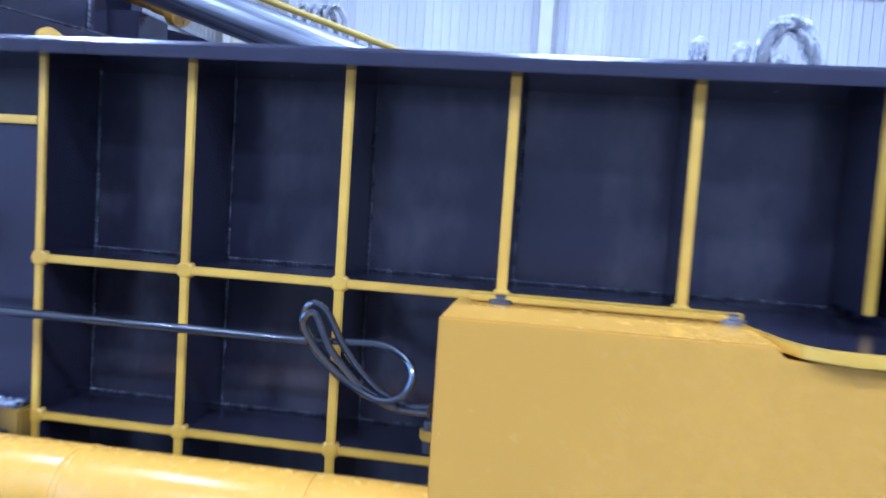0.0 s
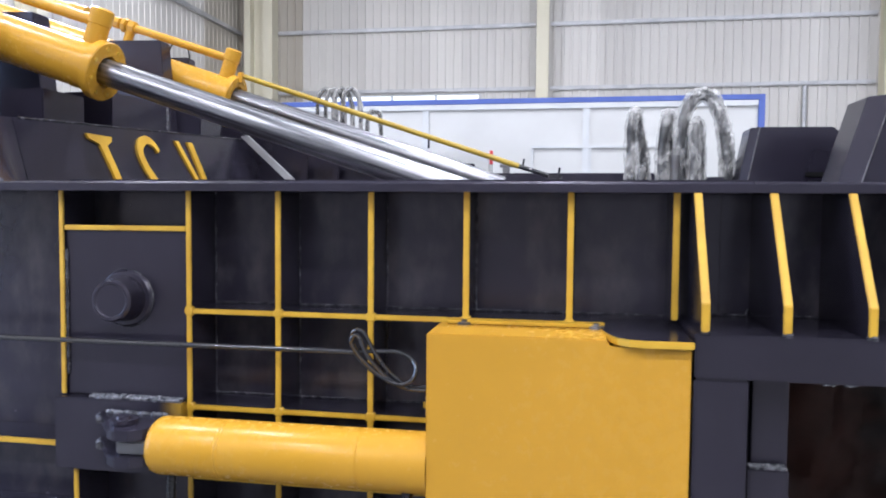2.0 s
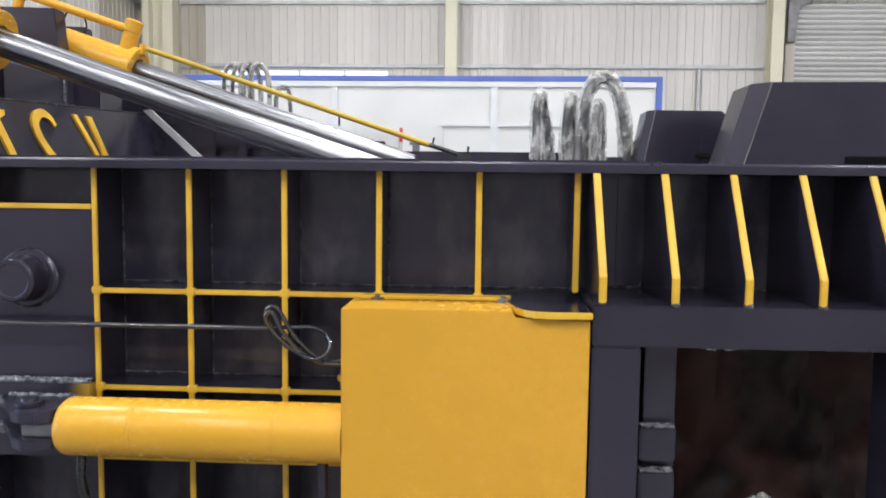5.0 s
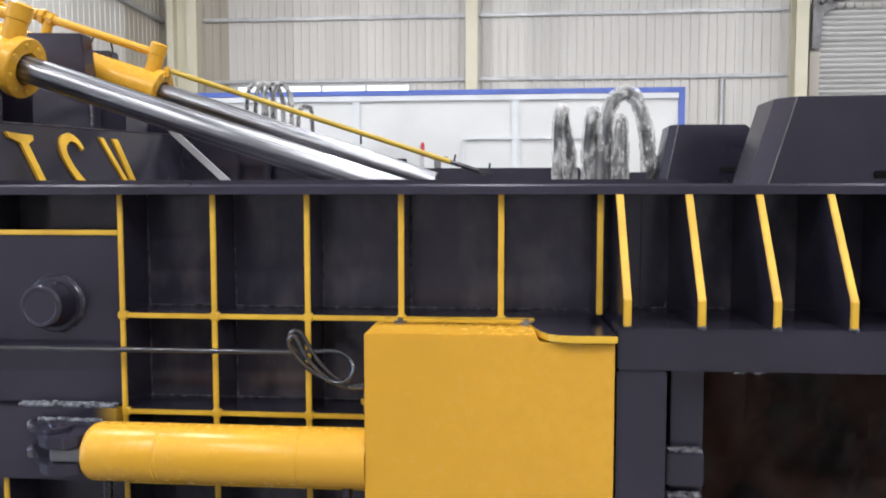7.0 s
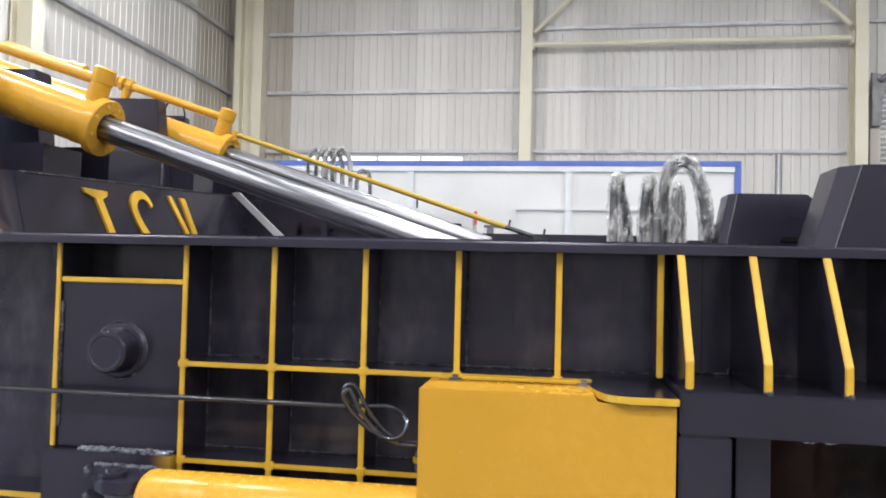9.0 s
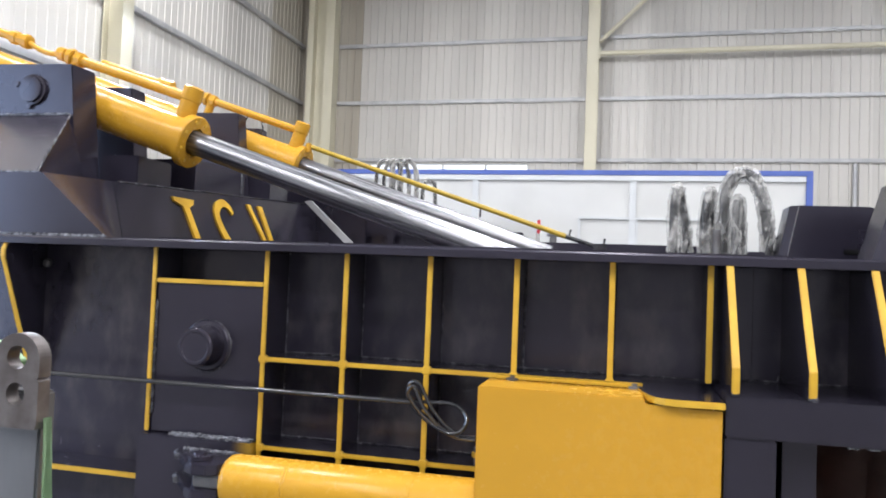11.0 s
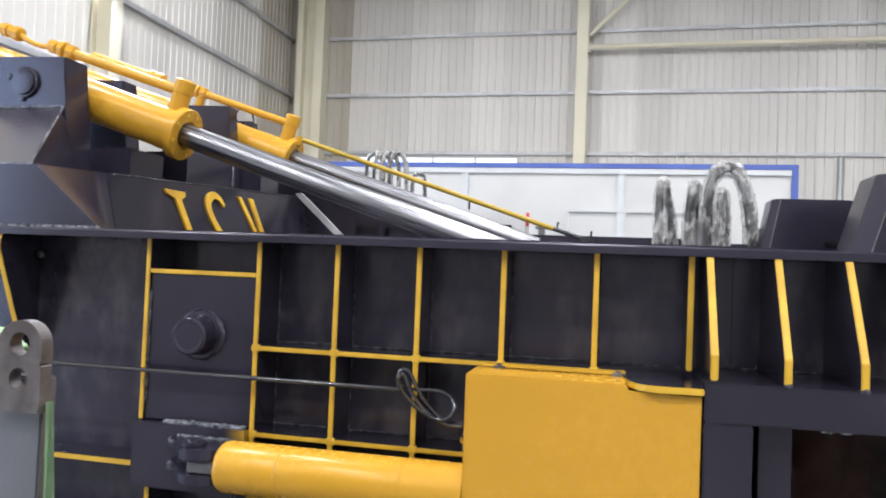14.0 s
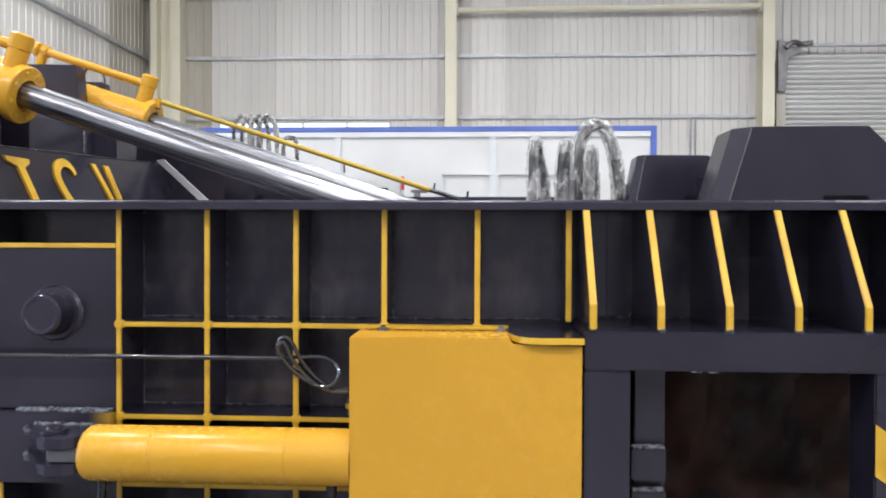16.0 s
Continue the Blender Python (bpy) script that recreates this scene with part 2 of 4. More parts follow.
def part(name, bm, mats, parent, label="", smooth=False):
    ob = new(name, mesh_of(name, bm, mats, smooth))
    ob.parent = parent
    if parent.type == "EMPTY":
        ob.matrix_parent_inverse = Matrix.Translation(-Vector(parent.location))
    return tagged(ob, label)


def solid(name, bm, mats, label, category, kind="", group="", smooth=False):
    return tagged(new(name, mesh_of(name, bm, mats, smooth)), label, category, group, kind)


def box(x0, x1, y0, y1, z0, z1, bevel=0.003, bm=None, mat=0):
    bm = bm or bmesh.new()
    made = bmesh.ops.create_cube(bm, size=1)["verts"]
    for v in made:
        v.co = Vector(((x0 + x1) / 2 + v.co.x * (x1 - x0), (y0 + y1) / 2 + v.co.y * (y1 - y0), (z0 + z1) / 2 + v.co.z * (z1 - z0)))
    faces = list({f for v in made for f in v.link_faces})
    for f in faces:
        f.material_index = mat
    if bevel:
        bmesh.ops.bevel(bm, geom=list({e for v in made for e in v.link_edges}), offset=bevel, segments=2, affect="EDGES", clamp_overlap=True)
    return bm


def prism(poly, axis, a, b, bevel=0.003, bm=None, mat=0):
    """A polygon of 2D points, pushed from a to b along axis."""
    bm = bm or bmesh.new()

    def at(p, c):
        return {"x": (c, p[0], p[1]), "y": (p[0], c, p[1]), "z": (p[0], p[1], c)}[axis]

    lo, hi = [bm.verts.new(at(p, a)) for p in poly], [bm.verts.new(at(p, b)) for p in poly]
    faces = [bm.faces.new(lo), bm.faces.new(hi)]
    n = len(poly)
    faces += [bm.faces.new((lo[i], lo[(i + 1) % n], hi[(i + 1) % n], hi[i])) for i in range(n)]
    for f in faces:
        f.material_index = mat
    if bevel:
        bmesh.ops.bevel(bm, geom=list({e for f in faces for e in f.edges}), offset=bevel, segments=2, affect="EDGES", clamp_overlap=True)
    return bm


def hull(points, bevel=0.004):
    bm = bmesh.new()
    for p in points:
        bm.verts.new(p)
    bmesh.ops.convex_hull(bm, input=bm.verts)
    bmesh.ops.dissolve_limit(bm, angle_limit=radians(2), verts=bm.verts, edges=bm.edges)
    if bevel:
        bmesh.ops.bevel(bm, geom=bm.edges[:], offset=bevel, segments=2, affect="EDGES", clamp_overlap=True)
    return bm


def lathe(p, q, profile, segs=40, bm=None):
    """A turned body on the axis from p to q; profile: (share of the way in metres from p, radius)."""
    bm = bm or bmesh.new()
    p, q = Vector(p), Vector(q)
    turn = (q - p).to_track_quat("Z", "Y").to_matrix()
    rings = []
    for h, r in profile:
        rings.append([bm.verts.new(p + turn @ Vector((r * math.cos(a), r * math.sin(a), h))) for a in (2 * math.pi * i / segs for i in range(segs))])
    for lo, hi in zip(rings, rings[1:]):
        for i in range(segs):
            bm.faces.new((lo[i], lo[(i + 1) % segs], hi[(i + 1) % segs], hi[i]))
    bm.faces.new(rings[0]), bm.faces.new(rings[-1])
    return bm


def rod(p, q, r, segs=24, bm=None, chamfer=0.002):
    d = (Vector(q) - Vector(p)).length
    c = min(chamfer, r / 3)
    return lathe(p, q, [(0, r - c), (c, r), (d - c, r), (d, r - c)], segs, bm)


def smooth_path(points, steps=8):
    pts = [Vector(p) for p in points]
    pts = [2 * pts[0] - pts[1]] + pts + [2 * pts[-1] - pts[-2]]
    out = []
    for a, b, c, d in zip(pts, pts[1:], pts[2:], pts[3:]):
        for i in range(steps):
            t = i / steps
            out.append(0.5 * (2 * b + (c - a) * t + (2 * a - 5 * b + 4 * c - d) * t * t + (3 * b - a - 3 * c + d) * t ** 3))
    return out + [pts[-2]]


def tube(points, r, segs=14, steps=8, crumple=0.0, seed=0.0, bm=None):
    """A round hose along a smooth curve through points; crumple: how far its skin is creased."""
    bm = bm or bmesh.new()
    path = smooth_path(points, steps)
    side = Vector((0, 1, 0))
    rings = []
    for i, p in enumerate(path):
        d = (path[min(i + 1, len(path) - 1)] - path[max(i - 1, 0)]).normalized()
        side = (side - d * side.dot(d)).normalized() if (side - d * side.dot(d)).length > 1e-4 else d.orthogonal().normalized()
        up = d.cross(side)
        ring = []
        for k in range(segs):
            a = 2 * math.pi * k / segs
            n = side * math.cos(a) + up * math.sin(a)
            rr = r
            if crumple:
                q = Vector((p.x * 20, p.y * 20, p.z * 15)) + n * 1.8 + Vector((seed, seed, 0))
                rr += crumple * (noise.noise(q) + 0.6 * noise.noise(q * 2.3))
            ring.append(bm.verts.new(p + n * rr))
        rings.append(ring)
    for lo, hi in zip(rings, rings[1:]):
        for k in range(segs):
            bm.faces.new((lo[k], lo[(k + 1) % segs], hi[(k + 1) % segs], hi[k]))
    bm.faces.new(rings[0]), bm.faces.new(rings[-1])
    return bm


def bead(p, q, r, seed=0):
    """A lumpy weld bead from p to q."""
    p, q = Vector(p), Vector(q)
    n = max(4, int((q - p).length / (r * 0.8)))
    rng = random.Random(seed)
    bm = bmesh.new()
    d = (q - p).normalized()
    side = d.orthogonal().normalized()
    up = d.cross(side)
    rings = []
    for i in range(n + 1):
        c = p.lerp(q, i / n)
        rr = r * rng.uniform(0.65, 1.25)
        rings.append([bm.verts.new(c + (side * math.cos(a) + up * math.sin(a)) * rr) for a in (k * math.pi / 3 for k in range(6))])
    for lo, hi in zip(rings, rings[1:]):
        for k in range(6):
            bm.faces.new((lo[k], lo[(k + 1) % 6], hi[(k + 1) % 6], hi[k]))
    bm.faces.new(rings[0]), bm.faces.new(rings[-1])
    return bm


def painted(bm, direction, mat=1, limit=0.5):
    """Gives the faces that look along direction another material."""
    bm.normal_update()
    bmesh.ops.recalc_face_normals(bm, faces=bm.faces)
    d = Vector(direction)
    for f in bm.faces:
        if f.normal.dot(d) > limit:
            f.material_index = mat
    return bm


# ---------------------------------------------------------------- hall
WEST, EAST, SOUTH, NORTH = -7.95, 19.0, -13.0, 15.1


def corrugated(name, label, a, b, fixed, axis, face, z0, z1, gap=None, h=0.034, old=(0, 0)):
    """A wall of ribbed sheet from a to b along an axis; face: the way in which the ribs stand proud. gap: an opening a, b, top; old: a stretch of weathered sheets."""
    bm = bmesh.new()
    pitch = 0.2
    xs, x = [], a
    while x < b:
        xs += [(x, 0), (x + 0.009, h), (x + 0.034, h), (x + 0.043, 0)]
        x += pitch
    xs = [p for p in xs if p[0] < b] + [(b, 0)]

    def strip(lo, hi, keep):
        prev = None
        for u, d in xs:
            c = fixed + face * d
            v = [bm.verts.new((u, c, z) if axis == "x" else (c, u, z)) for z in (lo, hi)]
            if prev and keep((prev[2] + u) / 2):
                f = bm.faces.new((prev[0], v[0], v[1], prev[1]))
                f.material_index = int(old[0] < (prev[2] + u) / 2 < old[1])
            prev = (v[0], v[1], u)

    if gap:
        strip(z0, gap[2], lambda u: not gap[0] < u < gap[1])
        strip(gap[2], gap[3], lambda u: not gap[0] < u < gap[1] or gap[4])
        strip(gap[3], z1, lambda u: True)
    else:
        strip(z0, z1, lambda u: True)
    loose = [v for v in bm.verts if not v.link_faces]
    bmesh.ops.delete(bm, geom=loose, context="VERTS")
    ob = solid(name, bm, (SHEET, OLDSHEET), label, "wall", "structure")
    sol = ob.modifiers.new("thickness", "SOLIDIFY")
    sol.thickness, sol.offset = 0.02, -1
    return ob


solid("floor", box(WEST - 1, EAST + 1, SOUTH - 1, NORTH + 1, -0.2, 0, 0), CONCRETE, "grey worn concrete hall floor", "floor", "structure")
solid("ceiling", box(WEST - 1, EAST + 1, SOUTH - 1, NORTH + 1, CEIL, CEIL + 0.2, 0), CEILING, "pale sheet metal hall ceiling", "ceiling", "structure")
solid("ground", box(-60, WEST - 1.001, -60, 60, -0.25, -0.02, 0), CONCRETE, "grey concrete yard outside the hall", "ground", "structure")
WIN = (-6.2, -1.85, 3.95, 4.4)
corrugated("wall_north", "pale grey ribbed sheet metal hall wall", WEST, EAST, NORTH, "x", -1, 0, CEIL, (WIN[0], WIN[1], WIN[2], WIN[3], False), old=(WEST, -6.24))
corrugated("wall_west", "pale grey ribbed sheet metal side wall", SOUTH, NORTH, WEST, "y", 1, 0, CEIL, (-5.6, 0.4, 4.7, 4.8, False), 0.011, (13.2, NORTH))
solid("wall_east", box(EAST, EAST + 0.2, SOUTH, NORTH, 0, CEIL, 0), PLAINWALL, "grey plain hall end wall", "wall", "structure")
solid("wall_south", box(WEST, EAST, SOUTH - 0.2, SOUTH, 0, CEIL, 0), PLAINWALL, "grey plain hall wall", "wall", "structure")

# window strip in the far wall with daylight behind it
w = solid("window_1", box(WIN[0], WIN[1], NORTH + 0.3, NORTH + 0.32, WIN[2] - 0.1, WIN[3] + 0.1, 0), DAY, "bright daylight behind a low window strip", "backdrop", "structure")
fr = bmesh.new()
box(WIN[0], WIN[1], NORTH - 0.04, NORTH + 0.03, WIN[2] - 0.03, WIN[2] + 0.02, 0.004, fr)
box(WIN[0], WIN[1], NORTH - 0.04, NORTH + 0.03, WIN[3] - 0.02, WIN[3] + 0.03, 0.004, fr)
for i in range(5):
    x = WIN[0] + (WIN[1] - WIN[0]) * i / 4
    box(x - 0.025, x + 0.025, NORTH - 0.035, NORTH + 0.025, WIN[2], WIN[3], 0.004, fr)
part("window_frame", fr, WHITE, w)

# columns
def column(x, y, wide=0.27, deep=0.38, along="x"):
    bm = bmesh.new()
    if along == "x":
        box(x - wide / 2, x + wide / 2, y - deep, y - deep + 0.018, 0, CEIL, 0.003, bm)
        box(x - wide / 2, x + wide / 2, y - 0.02, y - 0.002, 0, CEIL, 0.003, bm)
        box(x - 0.008, x + 0.008, y - deep + 0.015, y - 0.015, 0, CEIL, 0, bm)
    else:
        box(x + deep - 0.018, x + deep, y - wide / 2, y + wide / 2, 0, CEIL, 0.003, bm)
        box(x + 0.002, x + 0.02, y - wide / 2, y + wide / 2, 0, CEIL, 0.003, bm)
        box(x + 0.015, x + deep - 0.015, y - 0.008, y + 0.008, 0, CEIL, 0, bm)
    return solid("column", bm, CREAM, "cream painted steel hall column", "column", "structure", "hall columns")


for x in (-0.385, 6.98, 14.3):
    column(x, NORTH - 0.06)
cc = bmesh.new()
box(-7.66, -7.50, NORTH - 0.44, NORTH - 0.07, 0, CEIL, 0.004, cc)
box(-7.18, -6.93, NORTH - 0.44, NORTH - 0.07, 0, CEIL, 0.004, cc)
box(-7.499, -7.181, NORTH - 0.22, NORTH - 0.2, 0, CEIL, 0, cc)
solid("column", cc, CREAM, "cream painted wide corner column", "column", "structure", "hall columns")
column(WEST + 0.06, 7.45, along="y"), column(WEST + 0.06, 1.0, along="y"), column(WEST + 0.06, -6.0, along="y")

# girts
for z in (1.5, 3.0, 4.49, 5.97, 7.46, 8.95, 10.3):
    for a, b in ((-6.92, -0.55), (-0.22, 6.8), (7.15, EAST)):
        if b > 8 and z < 6.5:
            a = 11.6
        g = bmesh.new()
        box(a, b, NORTH - 0.11, NORTH - 0.03, z - 0.045, z + 0.045, 0.02, g)
        box(a, b, NORTH - 0.122, NORTH - 0.108, z + 0.005, z + 0.03, 0.004, g)
        solid("girt", g, GALV, "galvanised steel girt on the hall wall", "girt", "structure", "wall girts")
    g = box(WEST + 0.03, WEST + 0.11, SOUTH + 0.1, NORTH - 0.15, z - 0.05, z + 0.05, 0.006)
    solid("girt", g, GALV, "galvanised steel girt on the side wall", "girt", "structure", "wall girts")

# bracing and tie beam between the columns
br = bmesh.new()
rod((-0.24, NORTH - 0.3, 7.28), (2.2, NORTH - 0.3, 9.6), 0.05, 12, br)
solid("brace", br, CREAM, "cream painted diagonal brace tube", "brace", "structure", "column braces", True)
br = bmesh.new()
rod((6.8, NORTH - 0.3, 7.30), (4.4, NORTH - 0.3, 9.6), 0.05, 12, br)
solid("brace", br, CREAM, "cream painted diagonal brace tube", "brace", "structure", "column braces", True)
tb = bmesh.new()
rod((-0.25, NORTH - 0.3, 7.0), (6.85, NORTH - 0.3, 7.0), 0.06, 16, tb)
box(-0.25, -0.21, NORTH - 0.38, NORTH - 0.22, 6.86, 7.14, 0.004, tb)
box(6.80, 6.84, NORTH - 0.38, NORTH - 0.22, 6.86, 7.14, 0.004, tb)
solid("tie_beam", tb, CREAM, "cream painted tie tube between columns", "beam", "structure", "", True)

# roller shutter
sh = thing("roller_shutter", (9.4, NORTH - 0.15, 0), "closed pale grey slatted roller shutter", "shutter")
sx0, sx1 = 7.42, 11.4
for i in range(50):
    z = 0.02 + i * 0.1175
    part("slat", prism([(NORTH - 0.16, z), (NORTH - 0.185, z + 0.012), (NORTH - 0.225, z + 0.05), (NORTH - 0.225, z + 0.085), (NORTH - 0.18, z + 0.112), (NORTH - 0.16, z + 0.114)], "x", sx0, sx1, 0), SHUTTER, sh)
part("guide", box(sx0 - 0.2, sx0 + 0.02, NORTH - 0.26, NORTH - 0.12, 0, 5.75, 0.006), OLDSHEET, sh, "beige painted guide rail")
part("guide", box(sx1 - 0.02, sx1 + 0.16, NORTH - 0.26, NORTH - 0.12, 0, 5.75, 0.006), OLDSHEET, sh, "beige painted guide rail")
part("drive_bracket", prism([(sx0 - 0.2, 5.0), (sx0 - 0.02, 5.0), (sx0 + 0.02, 5.75), (sx0 + 0.35, 5.95), (sx0 + 0.3, 6.1), (sx0 - 0.2, 6.2)], "y", NORTH - 0.36, NORTH - 0.27, 0.01), STEEL, sh, "dark steel end bracket")
part("shaft", rod((sx0 - 0.1, NORTH - 0.36, 6.06), (sx1, NORTH - 0.36, 6.06), 0.045, 14), GALV, sh, "", True)
part("motor", tube([(sx0 - 0.05, NORTH - 0.4, 6.0), (sx0 + 0.12, NORTH - 0.42, 6.12), (sx0 + 0.3, NORTH - 0.4, 6.08), (sx0 + 0.55, NORTH - 0.4, 6.1)], 0.06, 12, 6, 0.02), STEEL, sh, "greasy chain drive motor", True)

# downpipe and rail on the far wall
dp = bmesh.new()
rod((5.35, NORTH - 0.12, 0), (5.35, NORTH - 0.12, 4.42), 0.05, 12, dp)
solid("downpipe", dp, GALV, "grey downpipe on the hall wall", "pipe", "structure", "", True)
dp = box(4.3, 7.0, NORTH - 0.09, NORTH - 0.03, 3.2, 3.27, 0.005)
solid("wall_rail", dp, GALV, "grey rail along the hall wall", "rail", "structure")

# white partition room
ROOM_Y, RX0, RX1, RZ = 10.0, -7.6, 3.37, 3.49
room = thing("partition_room", (-2.0, ROOM_Y, 0), "white panel partition room with blue edge trim", "room")
part("wall_panel", box(RX0, RX1 - 0.02, ROOM_Y + 0.03, ROOM_Y + 0.13, 0, RZ - 0.06, 0.004), WHITE, room)
part("wall_panel", box(RX1 - 0.12, RX1 - 0.02, ROOM_Y + 0.14, 14.6, 0, RZ - 0.06, 0.004), WHITE, room)
part("roof_panel", box(RX0, RX1 - 0.02, ROOM_Y + 0.03, 14.6, RZ - 0.05, RZ + 0.0, 0.004), WHITE, room)
part("top_trim", box(RX0, RX1, ROOM_Y - 0.012, ROOM_Y + 0.06, RZ - 0.075, RZ + 0.012, 0.006), BLUE, room, "blue painted top trim")
part("corner_trim", box(RX1 - 0.1, RX1, ROOM_Y - 0.015, ROOM_Y + 0.1, 0, RZ - 0.076, 0.006), BLUE, room, "blue painted corner post")
part("top_channel", box(RX0, RX1 - 0.1, ROOM_Y - 0.004, ROOM_Y + 0.029, RZ - 0.17, RZ - 0.077, 0.004), TRIM, room)
for x in (-4.95, -2.15, 0.57):
    part("joint_strip", box(x - 0.055, x + 0.055, ROOM_Y - 0.008, ROOM_Y + 0.029, 0, RZ - 0.171, 0.004), TRIM, room, "pale grey joint strip")
for a, b in ((-0.33, 0.512), (0.628, 1.75)):
    fr = bmesh.new()
    box(a, b, ROOM_Y - 0.006, ROOM_Y + 0.028, 2.66, 2.70, 0.003, fr)
    box(a, a + 0.035, ROOM_Y - 0.0055, ROOM_Y + 0.028, 0.05, 2.658, 0.003, fr)
    part("panel_frame", fr, TRIM, room)
fr = bmesh.new()
box(1.93, 2.33, ROOM_Y - 0.02, ROOM_Y + 0.028, 2.62, 2.72, 0.004, fr)
for i in range(6):
    box(1.95 + i * 0.065, 1.98 + i * 0.065, ROOM_Y - 0.016, ROOM_Y + 0.028, 1.8, 2.615, 0.003, fr)
part("louvre", fr, STEEL, room, "small grey barred louvre")

# cabinet with a red edge behind the machine
cab = thing("control_cabinet", (-1.0, 7.2, 0), "pale grey control cabinet with a red edge strip", "cabinet")
part("body", box(-1.32, -0.70, 7.0, 7.5, 0, 2.36, 0.01), WHITE, cab)
part("edge_strip", box(-0.69, -0.65, 6.99, 7.06, 2.2, 2.38, 0.006), RED, cab, "red painted edge strip")
part("post", box(-0.52, -0.43, 7.0, 7.08, 0, 2.16, 0.006), STEEL, cab, "grey steel post")
part("post_cap", box(-0.56, -0.34, 6.99, 7.09, 2.162, 2.20, 0.006), STEEL, cab)

# high-bay lamps
lamp_data = bpy.data.lights.new("high_bay", "AREA")
lamp_data.shape, lamp_data.size, lamp_data.energy, lamp_data.color = "DISK", 0.55, LAMP_POWER, (1.0, 0.98, 0.95)
for x, y in LAMPS:
    z = 9.6
    hb = thing("high_bay_lamp", (x, y, z), "round grey high-bay lamp under the hall roof", "lamp", "high-bay lamps")
    part("reflector", lathe((x, y, z + 0.03), (x, y, z + 1), [(0, 0.31), (0.02, 0.3), (0.25, 0.16), (0.4, 0.12)], 28), STEEL, hb, "", True)
    part("lens", rod((x, y, z + 0.005), (x, y, z + 0.03), 0.27, 28), GLOW, hb, "glowing round lens")
    part("stem", rod((x, y, z + 0.4), (x, y, CEIL), 0.012, 8), STEEL, hb)
    lo = new("high_bay_light", lamp_data)
    lo.location = (x, y, z - 0.01)
fl = thing("flood_lamp", (-7.3, 7.5, 6.25), "bright flood lamp fixed to a hall column", "lamp")
part("housing", box(-7.49, -7.36, 7.12, 7.74, 6.05, 6.51, 0.01), STEEL, fl)
fd = bpy.data.lights.new("flood", "AREA")
fd.shape, fd.size, fd.size_y, fd.energy, fd.color = "RECTANGLE", 0.28, 0.22, 260, (0.66, 0.78, 1.0)
fo = new("flood_light", fd)
fo.matrix_world = look((-7.335, 7.43, 6.28), (1.0, -1.0, 1.0))
part("lens", box(-7.359, -7.345, 7.14, 7.72, 6.07, 6.49, 0.004), FLOOD, fl, "glowing flood lamp lens")


# ---------------------------------------------------------------- baler body
X_END0, X_END1 = -4.6, 3.3
TOP = 1.685
baler = thing("scrap_baler", (0.0, 1.6, 0.0), "charcoal and yellow horizontal scrap metal baler", "machine")
part("side_plate", box(X_END0, 0.93, 0.2, 0.24, 0, 1.654, 0.003), DUST_SHEEN, baler)
part("side_plate", box(0.931, X_END1, 0.2, 0.24, 1.05, 1.654, 0.003), DUST_SHEEN, baler)
part("top_flange", prism([(-0.06, 1.648), (-0.06, 1.677), (-0.053, TOP), (3.35, TOP), (3.35, 1.648)], "x", X_END0, X_END1, 0.0015), DARK, baler)
part("far_plate", box(X_END0, X_END1, 3.16, 3.2, 0, 1.654, 0.003), DARK, baler)
part("end_plate", box(X_END0, X_END0 + 0.04, 0.241, 3.159, 0, 1.654, 0.003), DARK, baler)
part("end_plate", box(X_END1 - 0.04, X_END1, 0.241, 3.159, 0, 1.654, 0.003), DARK, baler)


def rib(x, z0, z1, wide=0.022, back=0.199):
    bm = painted(box(x - wide / 2, x + wide / 2, 0, back, z0, z1, 0.003), (0, -1, 0))
    part("rib", bm, (DARK, EDGE), baler, "charcoal rib with yellow painted front edge")


def bar(x0, x1, z, y0=0.002, thick=0.02, tag="cross_bar", back=0.198):
    bm = painted(box(x0, x1, y0, back, z - thick / 2, z + thick / 2, 0.003), (0, -1, 0))
    part(tag, bm, (DARK, EDGE), baler, "charcoal shelf bar with yellow front edge")


RIBS = (-1.04, -0.679, -0.32, 0.032, 0.398, 0.752)
rib(-1.582, 0.842, 1.654), rib(-1.535, 0.06, 0.552)
for x in RIBS[:3]:
    rib(x, 0.06, 1.654)
rib(RIBS[3], 0.06, 1.654), rib(RIBS[4], 0.06, 1.654), rib(RIBS[5], 1.215, 1.654)
bar(-1.57, -1.052, 1.505)
for z in (1.19, 0.818, 0.545):
    edges = (-1.04, -0.679, -0.32, 0.032, 0.398)
    for a, b in zip(edges, edges[1:]):
        bar(a + 0.0112, b - 0.0112, z)
bar(0.4092, 0.52, 1.19)
bar(X_END0, -1.594, 0.64, 0.0, 0.024), bar(X_END0, -1.547, 0.33, 0.0, 0.024)
for x in (-1.04, -0.679, -0.32, 0.032, 0.398):
    for z in (1.19, 0.818):
        part("corner_weld", lathe((x, -0.001, z), (x, 0.02, z), [(0, 0.016), (0.004, 0.021), (0.018, 0.021)], 10), EDGE, baler)
for i, (a, b) in enumerate(zip((-1.04, -0.679, -0.32, 0.032, 0.398, 0.752), (-0.679, -0.32, 0.032, 0.398, 0.752, 0.8))):
    part("weld", bead((a + 0.012, 0.197, 1.21), (a + 0.012, 0.197, 1.65), 0.0045, i), SEAM, baler)
    part("weld", bead((a + 0.012, 0.197, 1.204), (b - 0.012, 0.197, 1.204), 0.0045, i + 20), SEAM, baler)
    if i < 3:
        part("weld", bead((a + 0.012, 0.197, 0.83), (a + 0.012, 0.197, 1.18), 0.005, i + 40), SEAM, baler)
        part("weld", bead((a + 0.012, 0.197, 0.832), (b - 0.012, 0.197, 0.832), 0.0045, i + 60), SEAM, baler)

